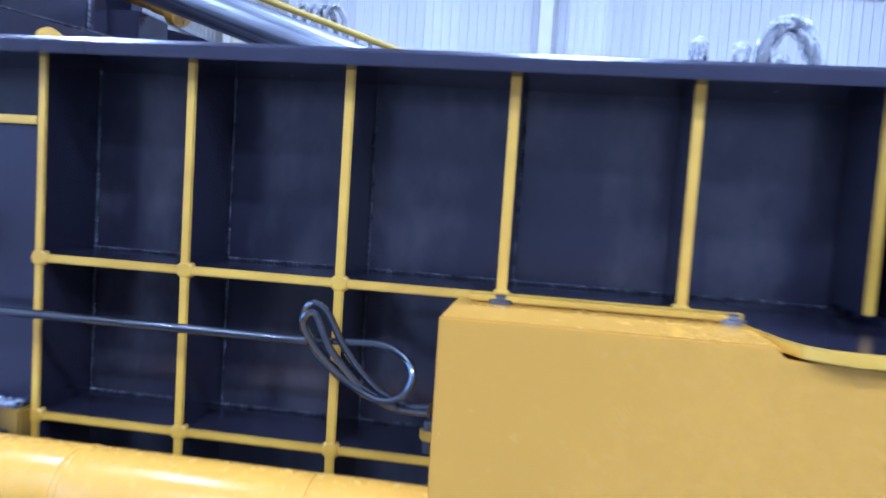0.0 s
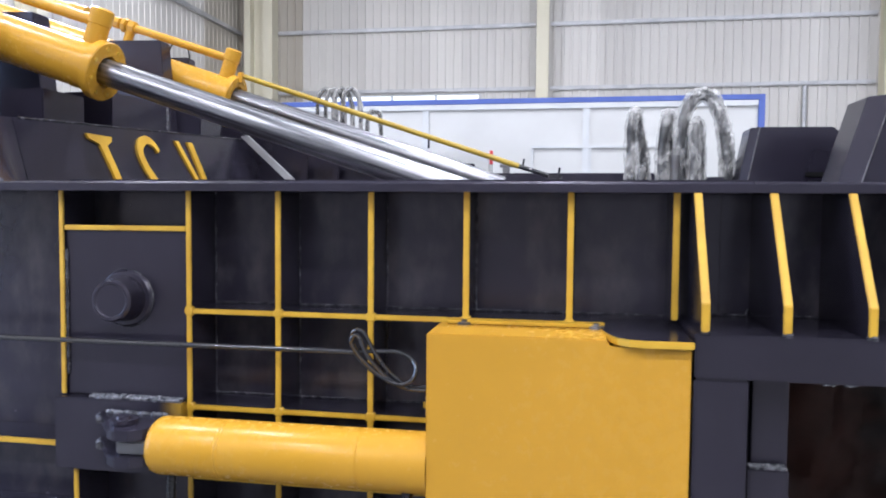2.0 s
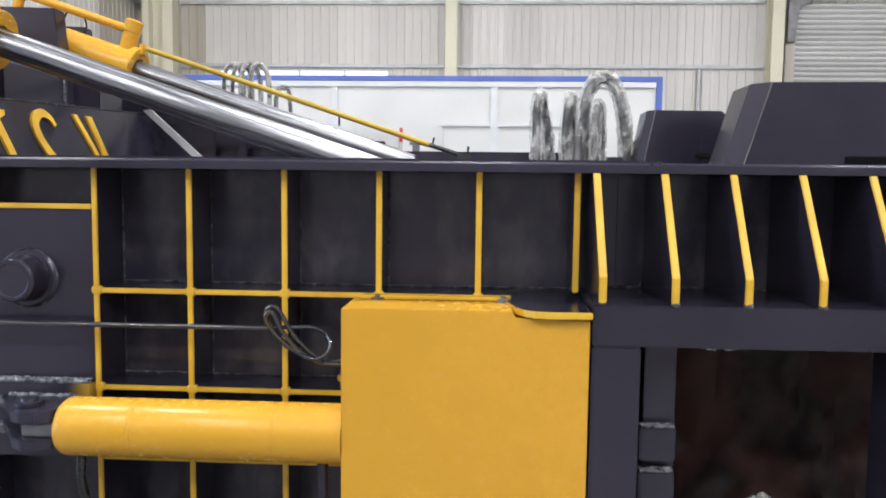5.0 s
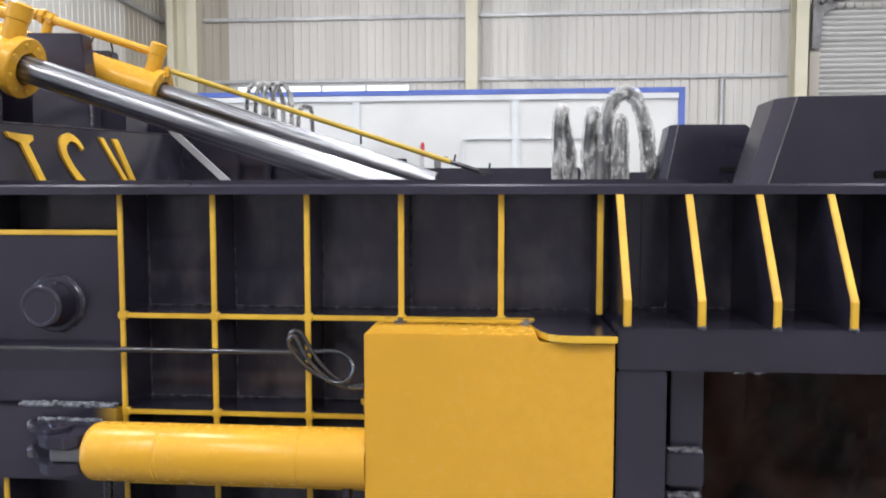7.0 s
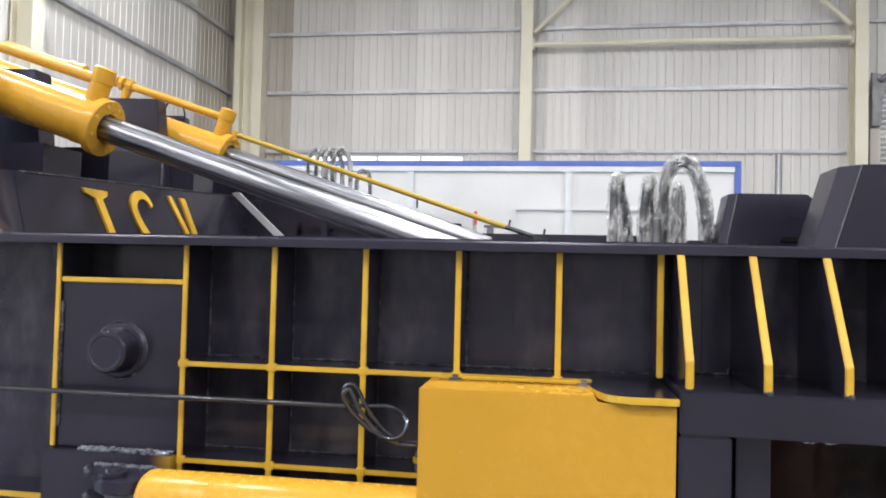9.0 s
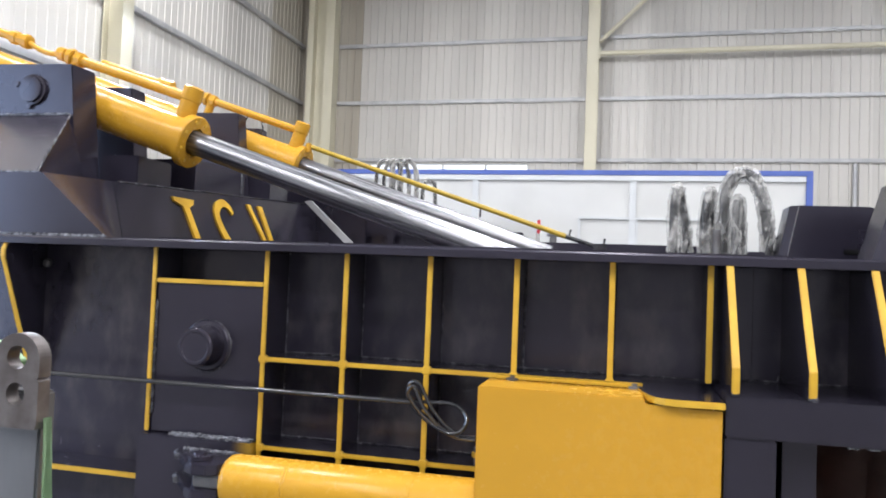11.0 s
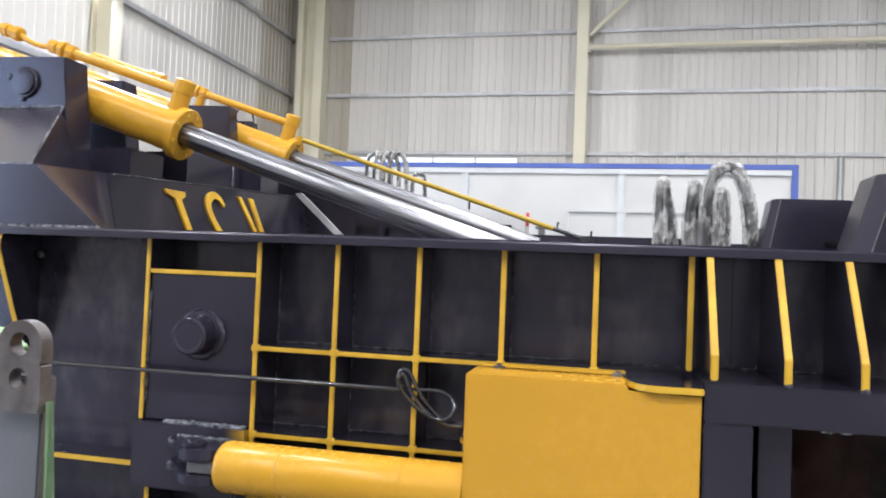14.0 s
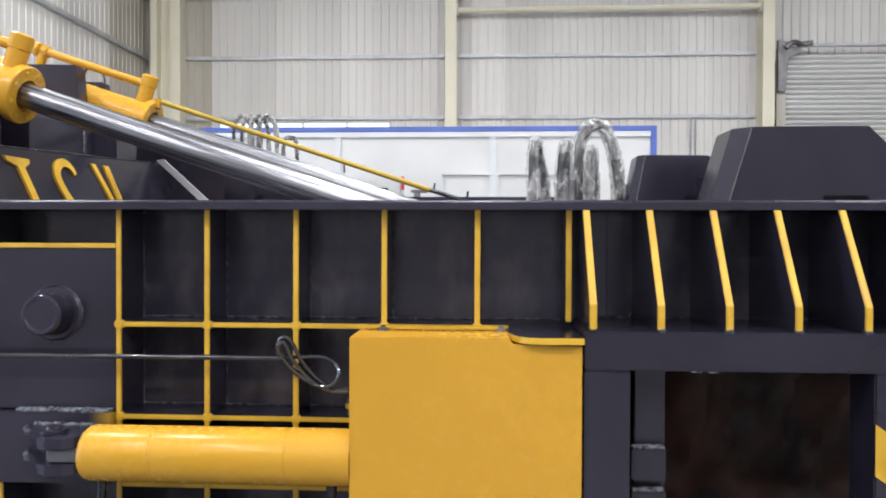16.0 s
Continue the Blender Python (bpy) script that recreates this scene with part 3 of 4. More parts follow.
# gussets of the right-hand side with a kinked front edge
for i in range(10):
    x = 0.81 + 0.236 * i
    bm = prism([(0.199, 1.213), (-0.26, 1.213), (-0.26, 1.305), (-0.055, 1.654), (0.199, 1.654)], "x", x - 0.013, x + 0.013, 0.003)
    part("gusset", painted(bm, (0, -1, 0), 1, 0.4), (DARK, EDGE), baler, "charcoal gusset with yellow kinked front edge")
    part("weld", bead((x + 0.014, 0.197, 1.22), (x + 0.014, 0.197, 1.64), 0.0045, i + 80), SEAM, baler)
    part("weld", bead((x + 0.014, 0.19, 1.216), (x + 0.22, 0.19, 1.216), 0.0045, i + 90), SEAM, baler)
    part("weld", bead((x - 0.015, -0.255, 1.215), (x + 0.015, -0.255, 1.215), 0.009, i + 99), SEAM, baler)
part("shelf", box(0.779, X_END1, -0.255, 0.198, 1.185, 1.212, 0.004), DARK, baler)
part("beam", box(0.78, X_END1, -0.267, -0.22, 1.075, 1.2085, 0.005), DARK, baler)
part("post", box(0.78, 0.94, -0.262, 0.19, 0, 1.074, 0.006), DARK, baler)
part("post", box(1.775, 2.25, -0.262, -0.08, 0, 1.074, 0.006), DARK, baler)
part("inner_panel", box(0.985, 1.094, -0.12, -0.07, 0, 1.074, 0.004), DARK, baler)
part("cavity_back", box(0.95, X_END1, 1.1, 1.15, 0, 1.184, 0.004), DARKGAP, baler)
part("cavity_side", box(1.065, 1.095, 0.001, 1.099, 0, 1.184, 0.004), DARKGAP, baler)
part("stop_block", box(0.965, 1.088, -0.17, -0.121, 0.655, 0.775, 0.006), DARK, baler)
part("stop_block", box(0.965, 1.088, -0.17, -0.121, 0.46, 0.618, 0.006), DARK, baler)
for z, s in ((0.777, 5), (0.62, 6)):
    for k in range(3):
        part("weld", bead((0.97, -0.162 + 0.016 * k, z), (1.084, -0.16 + 0.016 * k, z), 0.006, s + k), WELD, baler)
for k in range(4):
    part("hazard_stripe", prism([(1.777, 0.90 - 0.3 * k), (1.777, 0.72 - 0.3 * k), (2.2, 0.42 - 0.3 * k), (2.2, 0.60 - 0.3 * k)] if k < 1 else [(1.777, 0.60 - 0.2 * k), (1.777, 0.5 - 0.2 * k), (2.0, 0.36 - 0.2 * k), (2.0, 0.46 - 0.2 * k)], "y", -0.2645, -0.2625, 0), EDGE, baler)

for a, b in ((1.15, 1.185), (1.21, 1.245)):
    part("weld", bead((a, -0.258, 1.073), (b, -0.258, 1.073), 0.005, int(a * 99)), WELD, baler)
part("weld", bead((1.02, 0.19, 1.216), (1.03, 0.19, 1.24), 0.004, 77), WELD, baler)

# left gusset with a rounded head
poly = [(0.199, 1.654), (-0.03, 1.654), (-0.05, 1.645), (-0.062, 1.62), (-0.062, 1.585), (0.046, 1.29), (0.111, 1.12), (0.14, 1.0), (0.199, 0.95)]
part("gusset", painted(prism(poly, "x", -2.35, -2.322, 0.003), (0, -1, 0), 1, 0.3), (DARK, EDGE), baler, "charcoal gusset with rounded yellow edge")
part("bolt", lathe((-2.30, 0.185, 1.56), (-2.30, 0.1, 1.56), [(0, 0.02), (0.02, 0.02), (0.026, 0.012)], 12), STEEL, baler, "bright steel bolt head", True)

# pin boss between two ribs
part("boss_plate", box(-1.57, -1.052, 0.014, 0.198, 0.842, 1.494, 0.003), DARK, baler)
part("boss_pin", lathe((-1.308, 0.0135, 1.232), (-1.308, -1, 1.232), [(0, 0.112), (0.008, 0.112), (0.016, 0.104), (0.018, 0.09), (0.04, 0.086), (0.10, 0.081), (0.108, 0.074), (0.1085, 0.064), (0.105, 0.06)], 48), DARK, baler, "", True)
ring = [(-1.308 + 0.107 * math.cos(a), 0.012, 1.232 + 0.107 * math.sin(a)) for a in (2 * math.pi * k / 28 for k in range(29))]
part("weld", tube(ring, 0.008, 8, 3, 0.003, 3.0), SEAM, baler, "lumpy painted weld round the boss", True)
part("weld", bead((-1.566, 0.01, 0.92), (-1.566, 0.01, 1.42), 0.007, 301), SEAM, baler)

# cylinder anchor plate with its clevis
part("anchor_plate", box(-1.60, -1.05, -0.035, 0.198, 0.553, 0.838, 0.005), DUSTED, baler, "charcoal plate with a smudge of yellow overspray")
for k in range(3):
    part("weld", bead((-1.45, -0.02 + 0.02 * k, 0.842), (-1.062, -0.02 + 0.02 * k, 0.842), 0.011, 310 + k), WELD, baler)
for z0, z1 in ((0.752, 0.792), (0.655, 0.695)):
    ear = prism([(-1.39, -0.036), (-1.385, -0.06), (-1.29, -0.16), (-1.235, -0.235), (-1.19, -0.262), (-1.13, -0.262), (-1.09, -0.23), (-1.075, -0.16), (-1.075, -0.036)], "z", z0, z1, 0.004)
    part("clevis_plate", ear, DARK, baler)
    part("weld", bead((-1.355, -0.05, z1 + 0.002), (-1.1, -0.05, z1 + 0.002), 0.012, int(z0 * 999)), WELD, baler)
    part("weld", bead((-1.392, -0.042, (z0 + z1) / 2), (-1.36, -0.095, (z0 + z1) / 2), 0.018, int(z0 * 777)), WELD, baler)
part("clevis_pin", lathe((-1.21, -0.165, 0.63), (-1.21, -0.165, 1), [(0, 0.03), (0.163, 0.03), (0.164, 0.05), (0.178, 0.05), (0.18, 0.028), (0.19, 0.026)], 24), DARK, baler, "", True)

# side cylinder
cyl = thing("side_cylinder", (-0.6, -0.165, 0.72), "glossy yellow hydraulic cylinder along the baler side", "hydraulic cylinder")
CY = (-0.168, 0.722)
part("barrel", lathe((-1.08, *CY), (1, *CY), [(0, 0.07), (0.006, 0.09), (0.018, 0.1), (0.035, 0.104), (0.27, 0.104), (0.272, 0.1025), (0.276, 0.104), (0.78, 0.104), (0.781, 0.1025), (0.786, 0.1025), (0.787, 0.1045), (1.021, 0.1045)], 64), YELLOW, cyl, "", True)
part("rod_eye", box(-1.20, -1.081, -0.235, -0.105, 0.699, 0.748, 0.006), STEEL, cyl, "bare steel rod eye")
part("port_pipe", tube([(-1.02, -0.168, 0.62), (-1.02, -0.168, 0.5), (-0.99, -0.15, 0.38), (-0.95, -0.12, 0.25), (-0.94, -0.1, 0.05)], 0.017, 12), RUBBER, cyl, "black hose at the port", True)
part("port", rod((-0.14, -0.168, 0.62), (-0.14, -0.168, 0.42), 0.02, 14), DARK, cyl, "", True)
part("bead_line", lathe((-0.80, *CY), (1, *CY), [(0, 0.104), (0.002, 0.1055), (0.006, 0.1055), (0.008, 0.104)], 48), YELLOW, cyl, "", True)

# yellow cover box
cov = thing("cover_box", (0.36, -0.13, 0.0), "yellow painted sheet steel cover box on the baler side", "cover")
bm = prism([(-0.058, 0.05), (0.772, 0.05), (0.772, 1.159), (0.525, 1.159), (0.515, 1.184), (-0.058, 1.184)], "y", -0.262, -0.002, 0.004)
part("cover_body", bm, YELLOW, cov)
ledge = prism([(0.497, -0.03), (0.512, -0.13), (0.53, -0.215), (0.552, -0.262), (0.585, -0.287), (0.63, -0.292), (0.776, -0.292), (0.776, 0.19), (0.497, 0.19)], "z", 1.166, 1.190, 0.003)
painted(painted(ledge, (0, -1, 0), 1, 0.3), (-1, -0.2, 0), 1, 0.6)
part("ledge", ledge, (DARK, EDGE), cov, "dark ledge with yellow front edge")
part("lid_strip", box(-0.03, 0.505, -0.05, -0.001, 1.186, 1.20, 0.003), EDGE, cov)
for x in (0.035, 0.49):
    part("lug", lathe((x, -0.04, 1.184), (x, -0.04, 2), [(0, 0.026), (0.008, 0.025), (0.010, 0.014), (0.016, 0.013), (0.018, 0.008)], 16), RUSTED, cov, "rusty bolt head", True)

# pipe and cable on the side
pp = bmesh.new()
rod((X_END0, -0.05, 1.066), (-0.36, -0.05, 1.069), 0.0105, 14, pp)
solid("conduit", pp, CABLE, "thin black hose running along the baler side", "hose", "", "", True)


def side_at(points, y):
    return [(-0.378 + (px - 490) / 464, y + 0.02 * math.sin(k), 1.125 - (py - 610) / 464) for k, (px, py) in enumerate(points)]


lp = tube(side_at([(622, 688), (590, 690), (560, 672), (535, 640), (518, 605), (506, 596), (494, 603), (489, 622), (500, 645), (530, 668), (570, 684), (595, 678), (604, 660), (595, 645), (570, 634), (530, 634), (495, 632)], -0.06), 0.008, 10)
tube(side_at([(622, 692), (585, 692), (553, 676), (522, 640), (508, 606), (498, 608), (497, 622), (515, 650), (548, 676), (590, 690)], -0.075), 0.008, 10, bm=lp)
solid("cable_loop", lp, CABLE, "glossy black cable hanging in a loop on the baler side", "cable", "", "", True)
vt = thing("valve", (-0.1, 0.0, 0.83), "small brass and steel valve on a shelf bar", "valve")
part("valve_body", rod((-0.105, 0.03, 0.829), (-0.105, 0.03, 0.90), 0.014, 12), STEEL, vt, "", True)
part("nut", lathe((-0.105, 0.03, 0.86), (-0.105, 0.03, 1), [(0, 0.022), (0.02, 0.022)], 6), EDGE, vt)

# ---------------------------------------------------------------- lid frame with trunnion brackets
lid = thing("cylinder_gantry", (-3.2, 1.6, TOP), "charcoal welded gantry carrying the two lid cylinders", "machine frame")
part("cross_beam", hull([(x, y, z) for y, top, edge in ((0.462, 2.002, -2.1826), (3.18, 2.15, -2.2217)) for x, z in ((-4.55, TOP + 0.004), (-2.10, TOP + 0.004), (edge, top), (-4.55, top))], 0.004), DARK, lid)


def lofted_end():
    """The near end of the beam: its sloping face swings forward to a pointed foot."""
    bm = bmesh.new()
    rings = []
    for k in range(11):
        u = k / 10
        e = u * u * (3 - 2 * u)
        y = 0.05 + 0.411 * u
        top = 1.992 + 0.01 * u
        prof = ((-4.5, TOP + 0.002), (-1.875 - 0.225 * e, TOP + 0.002), (-2.255 + 0.0724 * e, top), (-4.5, top))
        rings.append([bm.verts.new((x, y, z)) for x, z in prof])
    for lo, hi in zip(rings, rings[1:]):
        for i in range(4):
            bm.faces.new((lo[i], lo[(i + 1) % 4], hi[(i + 1) % 4], hi[i]))
    bm.faces.new(rings[0]), bm.faces.new(rings[-1])
    return bm


part("end_block", lofted_end(), DARK, lid, "", True)
part("weld", bead((-4.4, 0.052, 1.993), (-2.27, 0.052, 1.993), 0.005, 399), WELD, lid)
part("weld", bead((-4.4, 0.045, TOP + 0.006), (-1.88, 0.045, TOP + 0.006), 0.011, 400), WELD, lid)
part("weld", bead((-2.184, 0.5, 2.006), (-2.222, 3.15, 2.152), 0.005, 401), SEAM, lid)


def bracket(y0, y1, skirt, dx=0.0, dz=0.0):
    b = part("trunnion_bracket", prism([(-3.20 + dx, 1.99), (-3.18 + dx, 2.40 + dz), (-3.15 + dx, 2.705 + dz), (-2.625 + dx, 2.69 + dz), (-2.60 + dx, 2.40 + dz), (-2.55 + dx, 1.99)], "y", y0, y1, 0.006), DARK, lid)
    if skirt:
        part("skirt", hull([(-3.19, y0, 2.40), (-2.62, y0, 2.40), (-3.62, 0.07, 1.994), (-2.29, 0.07, 1.994), (-3.5, y0 + 0.02, 1.994), (-2.50, y0 + 0.02, 1.994), (-3.0, 0.07, 1.996)], 0.004), DARK, b)
        part("weld", bead((-3.17, y0 - 0.004, 2.402), (-2.62, y0 - 0.004, 2.402), 0.009, 410), WELD, b)
        part("weld", bead((-2.61, y0 - 0.003, 2.40), (-2.30, 0.075, 2.0), 0.006, 411), WELD, b)
        part("pin_cap", lathe((-2.87, y0 + 0.002, 2.545), (-2.87, -1, 2.545), [(0, 0.088), (0.018, 0.088), (0.02, 0.075), (0.034, 0.072), (0.036, 0.05)], 36), DARK, b, "", True)
        for dx, dz in ((-0.07, 0.03), (-0.01, -0.085)):
            part("bolt", lathe((-2.87 + dx * 1.5, y0 + 0.001, 2.545 + dz * 1.1), (-2.87 + dx * 1.5, -1, 2.545 + dz * 1.1), [(0, 0.018), (0.015, 0.018), (0.018, 0.01)], 6), DARK, b)
    return b


AY, BY = 0.98, 2.5
bracket(0.635, 0.83, True), bracket(1.16, 1.30, False), bracket(2.2, 2.33, False, 0.16, 0.07), bracket(2.68, 2.8, False, 0.1, 0.05)
part("riser", box(-2.55, -2.24, 1.31, 1.95, 2.031, 2.26, 0.006), DARK, lid)
part("weld", bead((-2.238, 1.9, 2.04), (-2.238, 1.9, 2.25), 0.012, 420), WELD, lid)
part("riser", box(-2.55, -2.30, 0.82, 1.15, 2.031, 2.2, 0.006), DARK, lid)

# raised plain yellow shapes where the maker's mark sits
def shape_on_face(line, widths, level=False):
    """A raised ribbon along (y, height) points on the sloping face."""
    up = Vector((-0.09, 0, 0.341)).normalized()
    out = Vector((up.z, 0, -up.x))
    bm = bmesh.new()
    rings = []
    for k, ((y, z), w) in enumerate(zip(line, widths)):
        a, b = line[max(k - 1, 0)], line[min(k + 1, len(line) - 1)]
        along = Vector((b[0] - a[0], b[1] - a[1])).normalized()
        side = Vector((1, 0) if level else (-along.y, along.x)) * w / 2
        ring = []
        for sy, sz, d in ((side.x, side.y, -0.004), (side.x, side.y, 0.014), (-side.x, -side.y, 0.014), (-side.x, -side.y, -0.004)):
            h = (z + sz - TOP) / up.z
            p = Vector((-2.10, 0, TOP + 0.004)) + up * h + out * d
            ring.append(bm.verts.new((p.x, y + sy, p.z)))
        rings.append(ring)
    for lo, hi in zip(rings, rings[1:]):
        for i in range(4):
            bm.faces.new((lo[i], lo[(i + 1) % 4], hi[(i + 1) % 4], hi[i]))
    bm.faces.new(rings[0]), bm.faces.new(rings[-1])
    bmesh.ops.recalc_face_normals(bm, faces=bm.faces)
    part("mark", bm, EDGE, lid, "raised plain yellow shape")


shape_on_face([(1.08, 1.975), (1.085, 1.948), (1.10, 1.922), (1.18, 1.69)], (0.22, 0.20, 0.062, 0.058), True)
hook = [(1.655, 1.93), (1.615, 1.975), (1.545, 1.995), (1.475, 1.965), (1.445, 1.91), (1.47, 1.83), (1.53, 1.75), (1.60, 1.69)]
hook = [(p.x, p.y) for p in smooth_path([(y, z, 0) for y, z in hook], 5)]
shape_on_face(hook, [0.028 + 0.032 * min(1, k / 15) for k in range(len(hook))])
shape_on_face([(1.905, 2.022), (2.10, 1.70)], (0.05, 0.05), True)
shape_on_face([(2.075, 2.026), (2.19, 1.70)], (0.07, 0.06), True)

# far diagonal strut, cross rails and the lid seen over the flange
part("weld", bead((-2.222, 3.16, 2.15), (-2.105, 3.16, TOP + 0.01), 0.009, 421), WELD, lid)
part("strut", prism([(-2.20, 2.16), (-2.14, 2.17), (-1.60, TOP), (-1.68, TOP)], "y", 2.90, 2.93, 0.003), GALV, lid, "bare steel flat diagonal strut")
part("riser", box(-2.52, -2.24, 2.34, 2.66, 2.031, 2.30, 0.006), DARK, lid)
part("end_cheek", prism([(-2.9, 2.0), (-2.9, 2.33), (-2.56, 2.325), (-2.22, 2.19), (-2.2, 2.0)], "y", 3.12, 3.17, 0.005), DARK, lid)
lid2 = thing("chamber_lid", (-0.6, 1.7, TOP), "dark steel chamber lid between the baler sides", "machine lid")
part("lid_plate", box(-2.0, 1.2, 0.6, 3.1, TOP + 0.002, TOP + 0.035, 0.006), DARK, lid2)
part("rail", box(-1.95, 1.2, 3.0, 3.09, TOP + 0.061, TOP + 0.19, 0.006), DARK, lid2)
part("rail", box(-1.95, -0.35, 3.02, 3.08, TOP + 0.191, TOP + 0.265, 0.006), DARK, lid2)
for x in (-1.7, -1.45, -1.1):
    part("upright", box(x, x + 0.05, 2.9, 2.96, TOP + 0.061, TOP + 0.33, 0.005), DARK, lid2)
part("far_cheek", prism([(-2.7, TOP + 0.01), (-2.7, 2.40), (-2.25, 2.31), (-1.85, 2.13), (-1.4, 2.02), (-0.6, 1.93), (-0.25, TOP + 0.01)], "y", 3.1, 3.13, 0.004), DARK, lid2)
part("bar", box(-1.8, -0.5, 2.963, 2.995, TOP + 0.21, TOP + 0.235, 0.004), DARK, lid2)


# lid cylinders
def lid_cylinder(y, indicator):
    d = Vector((1.0, 0, -0.327)).normalized()
    n = Vector((-d.z, 0, d.x))
    f = Vector((-2.04, y, 2.30)) if not indicator else Vector((-2.04, y, 2.395))
    c = thing("lid_cylinder", f - d * 0.6, "yellow lid cylinder with a long chromed rod", "hydraulic cylinder", "lid cylinders")
    barrel = part("barrel", lathe(f - d * 2.2, f, [(0, 0.125), (2.02, 0.125), (2.024, 0.128), (2.14, 0.128), (2.144, 0.148), (2.148, 0.157), (2.192, 0.157), (2.198, 0.152), (2.2, 0.085), (2.18, 0.084)], 56), YELLOW, c, "", True)
    for k in range(8):
        a = math.pi * 2 * (k + 0.5) / 8
        p = f + n * (0.124 * math.cos(a)) + Vector((0, 0.124 * math.sin(a), 0))
        part("bolt", lathe(p - d * 0.004, p + d, [(0, 0.012), (0.008, 0.012), (0.0081, 0.006)], 6), EDGE, barrel)
    part("rod", rod(f - d * 0.05, f + d * 2.06, 0.07, 48), CHROME, c, "polished chromed rod", True)
    top = f - d * 0.12
    lift = 0.03 if indicator else 0.012
    part("port_block", lathe(top + n * 0.10, top + n * 1, [(0, 0.055), (0.11 + lift, 0.055), (0.115 + lift, 0.06), (0.19 + lift, 0.06), (0.2 + lift, 0.045)], 20), YELLOW, c, "", True)
    line = top + n * (0.225 + lift)
    part("feed_pipe", tube([line, line - d * 0.3, line - d * 0.6, line - d * 0.9], 0.03, 14, 3), YELLOW, c, "", True)
    for a, r, w in ((0.80, 0.046, 0.05), (0.87, 0.054, 0.04), (0.93, 0.042, 0.06)):
        part("pipe_joint", lathe(line - d * (a + w), line, [(0, r * 0.8), (0.004, r), (w - 0.004, r), (w, r * 0.8)], 8), YELLOW, c)
    low = line - n * 0.02
    part("link_pipe", tube([line - d * 0.95, low - d * 1.05, low - d * 1.14, line - d * 1.24], 0.017, 12, 4), YELLOW, c, "", True)
    part("pipe_union", lathe(line - d * 1.37, line, [(0, 0.03), (0.006, 0.044), (0.05, 0.044), (0.054, 0.036), (0.09, 0.036), (0.094, 0.046), (0.14, 0.046), (0.146, 0.03)], 8), YELLOW, c)
    part("rear_pipe", tube([line - d * 1.3, line - d * 1.6, line - d * 1.95], 0.028, 14, 3), YELLOW, c, "", True)
    part("pipe_tee", rod(top + n * 0.11 - d * 0.84, top + n * (0.27 + lift) - d * 0.84, 0.034, 14), YELLOW, c, "", True)
    part("clamp", hull([f - d * a + n * b + Vector((0, e, 0)) for a in (0.75, 0.83) for b in (-0.02, 0.03) for e in (-0.15, -0.118)], 0.004), YELLOW, c)
    return c, f, d, n


lid_cylinder(AY, False)
cB, fB, dB, nB = lid_cylinder(BY, True)
part("sensor_cable", tube([fB - dB * 0.62 + nB * 0.12, fB - dB * 0.60 + nB * 0.24, fB - dB * 0.52 + nB * 0.27, fB - dB * 0.45 + nB * 0.19, fB - dB * 0.44 + nB * 0.12], 0.007, 8), RUBBER, cB, "thin black sensor cable", True)
ir = part("indicator_rod", rod(Vector((-1.965, BY - 0.02, 2.545)), Vector((0.03, BY - 0.02, 1.894)), 0.019, 12), OLIVE, cB, "thin yellow indicator rod")
part("rod_guide", hull([(x, y, z) for x in (-2.01, -1.975) for y in (BY - 0.045, BY + 0.005) for z in (2.50, 2.575)], 0.004), YELLOW, ir)
part("rod_end", rod(Vector((0.03, BY - 0.02, 1.894)), Vector((0.23, BY - 0.02, 1.831)), 0.016, 10), RUBBER, ir)
part("tip", box(0.23, 0.32, BY - 0.05, BY + 0.01, 1.80, 1.84, 0.006), RUBBER, ir)
part("tip", rod((0.295, BY - 0.02, 1.81), (0.305, BY - 0.02, 1.885), 0.008, 8), RUBBER, ir)
part("tip", rod((0.05, BY - 0.02, 1.87), (0.065, BY - 0.02, 1.945), 0.007, 8), RUBBER, ir)
part("bracket", rod((-0.60, BY - 0.02, 2.02), (-0.60, BY - 0.02, 2.09), 0.007, 8), DARK, ir)

# ---------------------------------------------------------------- guards and hoses on the deck
SLOT = worn(material("matte_black", (0.004, 0.004, 0.004), spec=0.1), (0.003, 0.003, 0.003), (0.006, 0.006, 0.006), 9, 60, (0.8, 0.95), 0.02, 0.002)


def guard(y0, y1, poly, slot, cut, label):
    """A sheet steel box, its front left corner cut back by a chamfer."""
    g = thing("guard_box", (poly[0][0] + 0.3, (y0 + y1) / 2, TOP), label, "guard", "deck guards")
    points = [(x, y0, z) for x, z in poly]
    for y in (y0 + cut, y1):
        points += [(x - (cut if k < 2 else 0), y, z) for k, (x, z) in enumerate(poly)]
    part("shell", hull(points, 0.005), DARK, g)
    # the slot isn't cut: a matte black strip paints the shade inside it
    part("slot", box(slot[0], slot[1], y0 - 0.012, y0 - 0.001, slot[2], slot[3], 0.004), SLOT, g, "matte black strip for the shaded slot")
    a, b = poly[0], poly[1]
    part("edge", rod((a[0], y0 + 0.001, a[1] + 0.004), (b[0], y0 + 0.001, b[1]), 0.003, 8), STEEL, g, "thin bright steel line along the edge")
    return g


guard(2.16, 2.42, [(1.425, TOP), (1.505, 2.108), (1.92, 2.105), (1.99, 2.045), (1.99, TOP)], (1.765, 1.92, 1.806, 1.836), 0.045, "low charcoal sheet steel guard box")
guard(1.1, 1.44, [(1.70, TOP), (1.832, 2.135), (2.43, 2.138), (2.61, 1.96), (2.66, TOP)], (2.20, 2.425, 1.736, 1.772), 0.08, "tall charcoal sheet steel guard box")


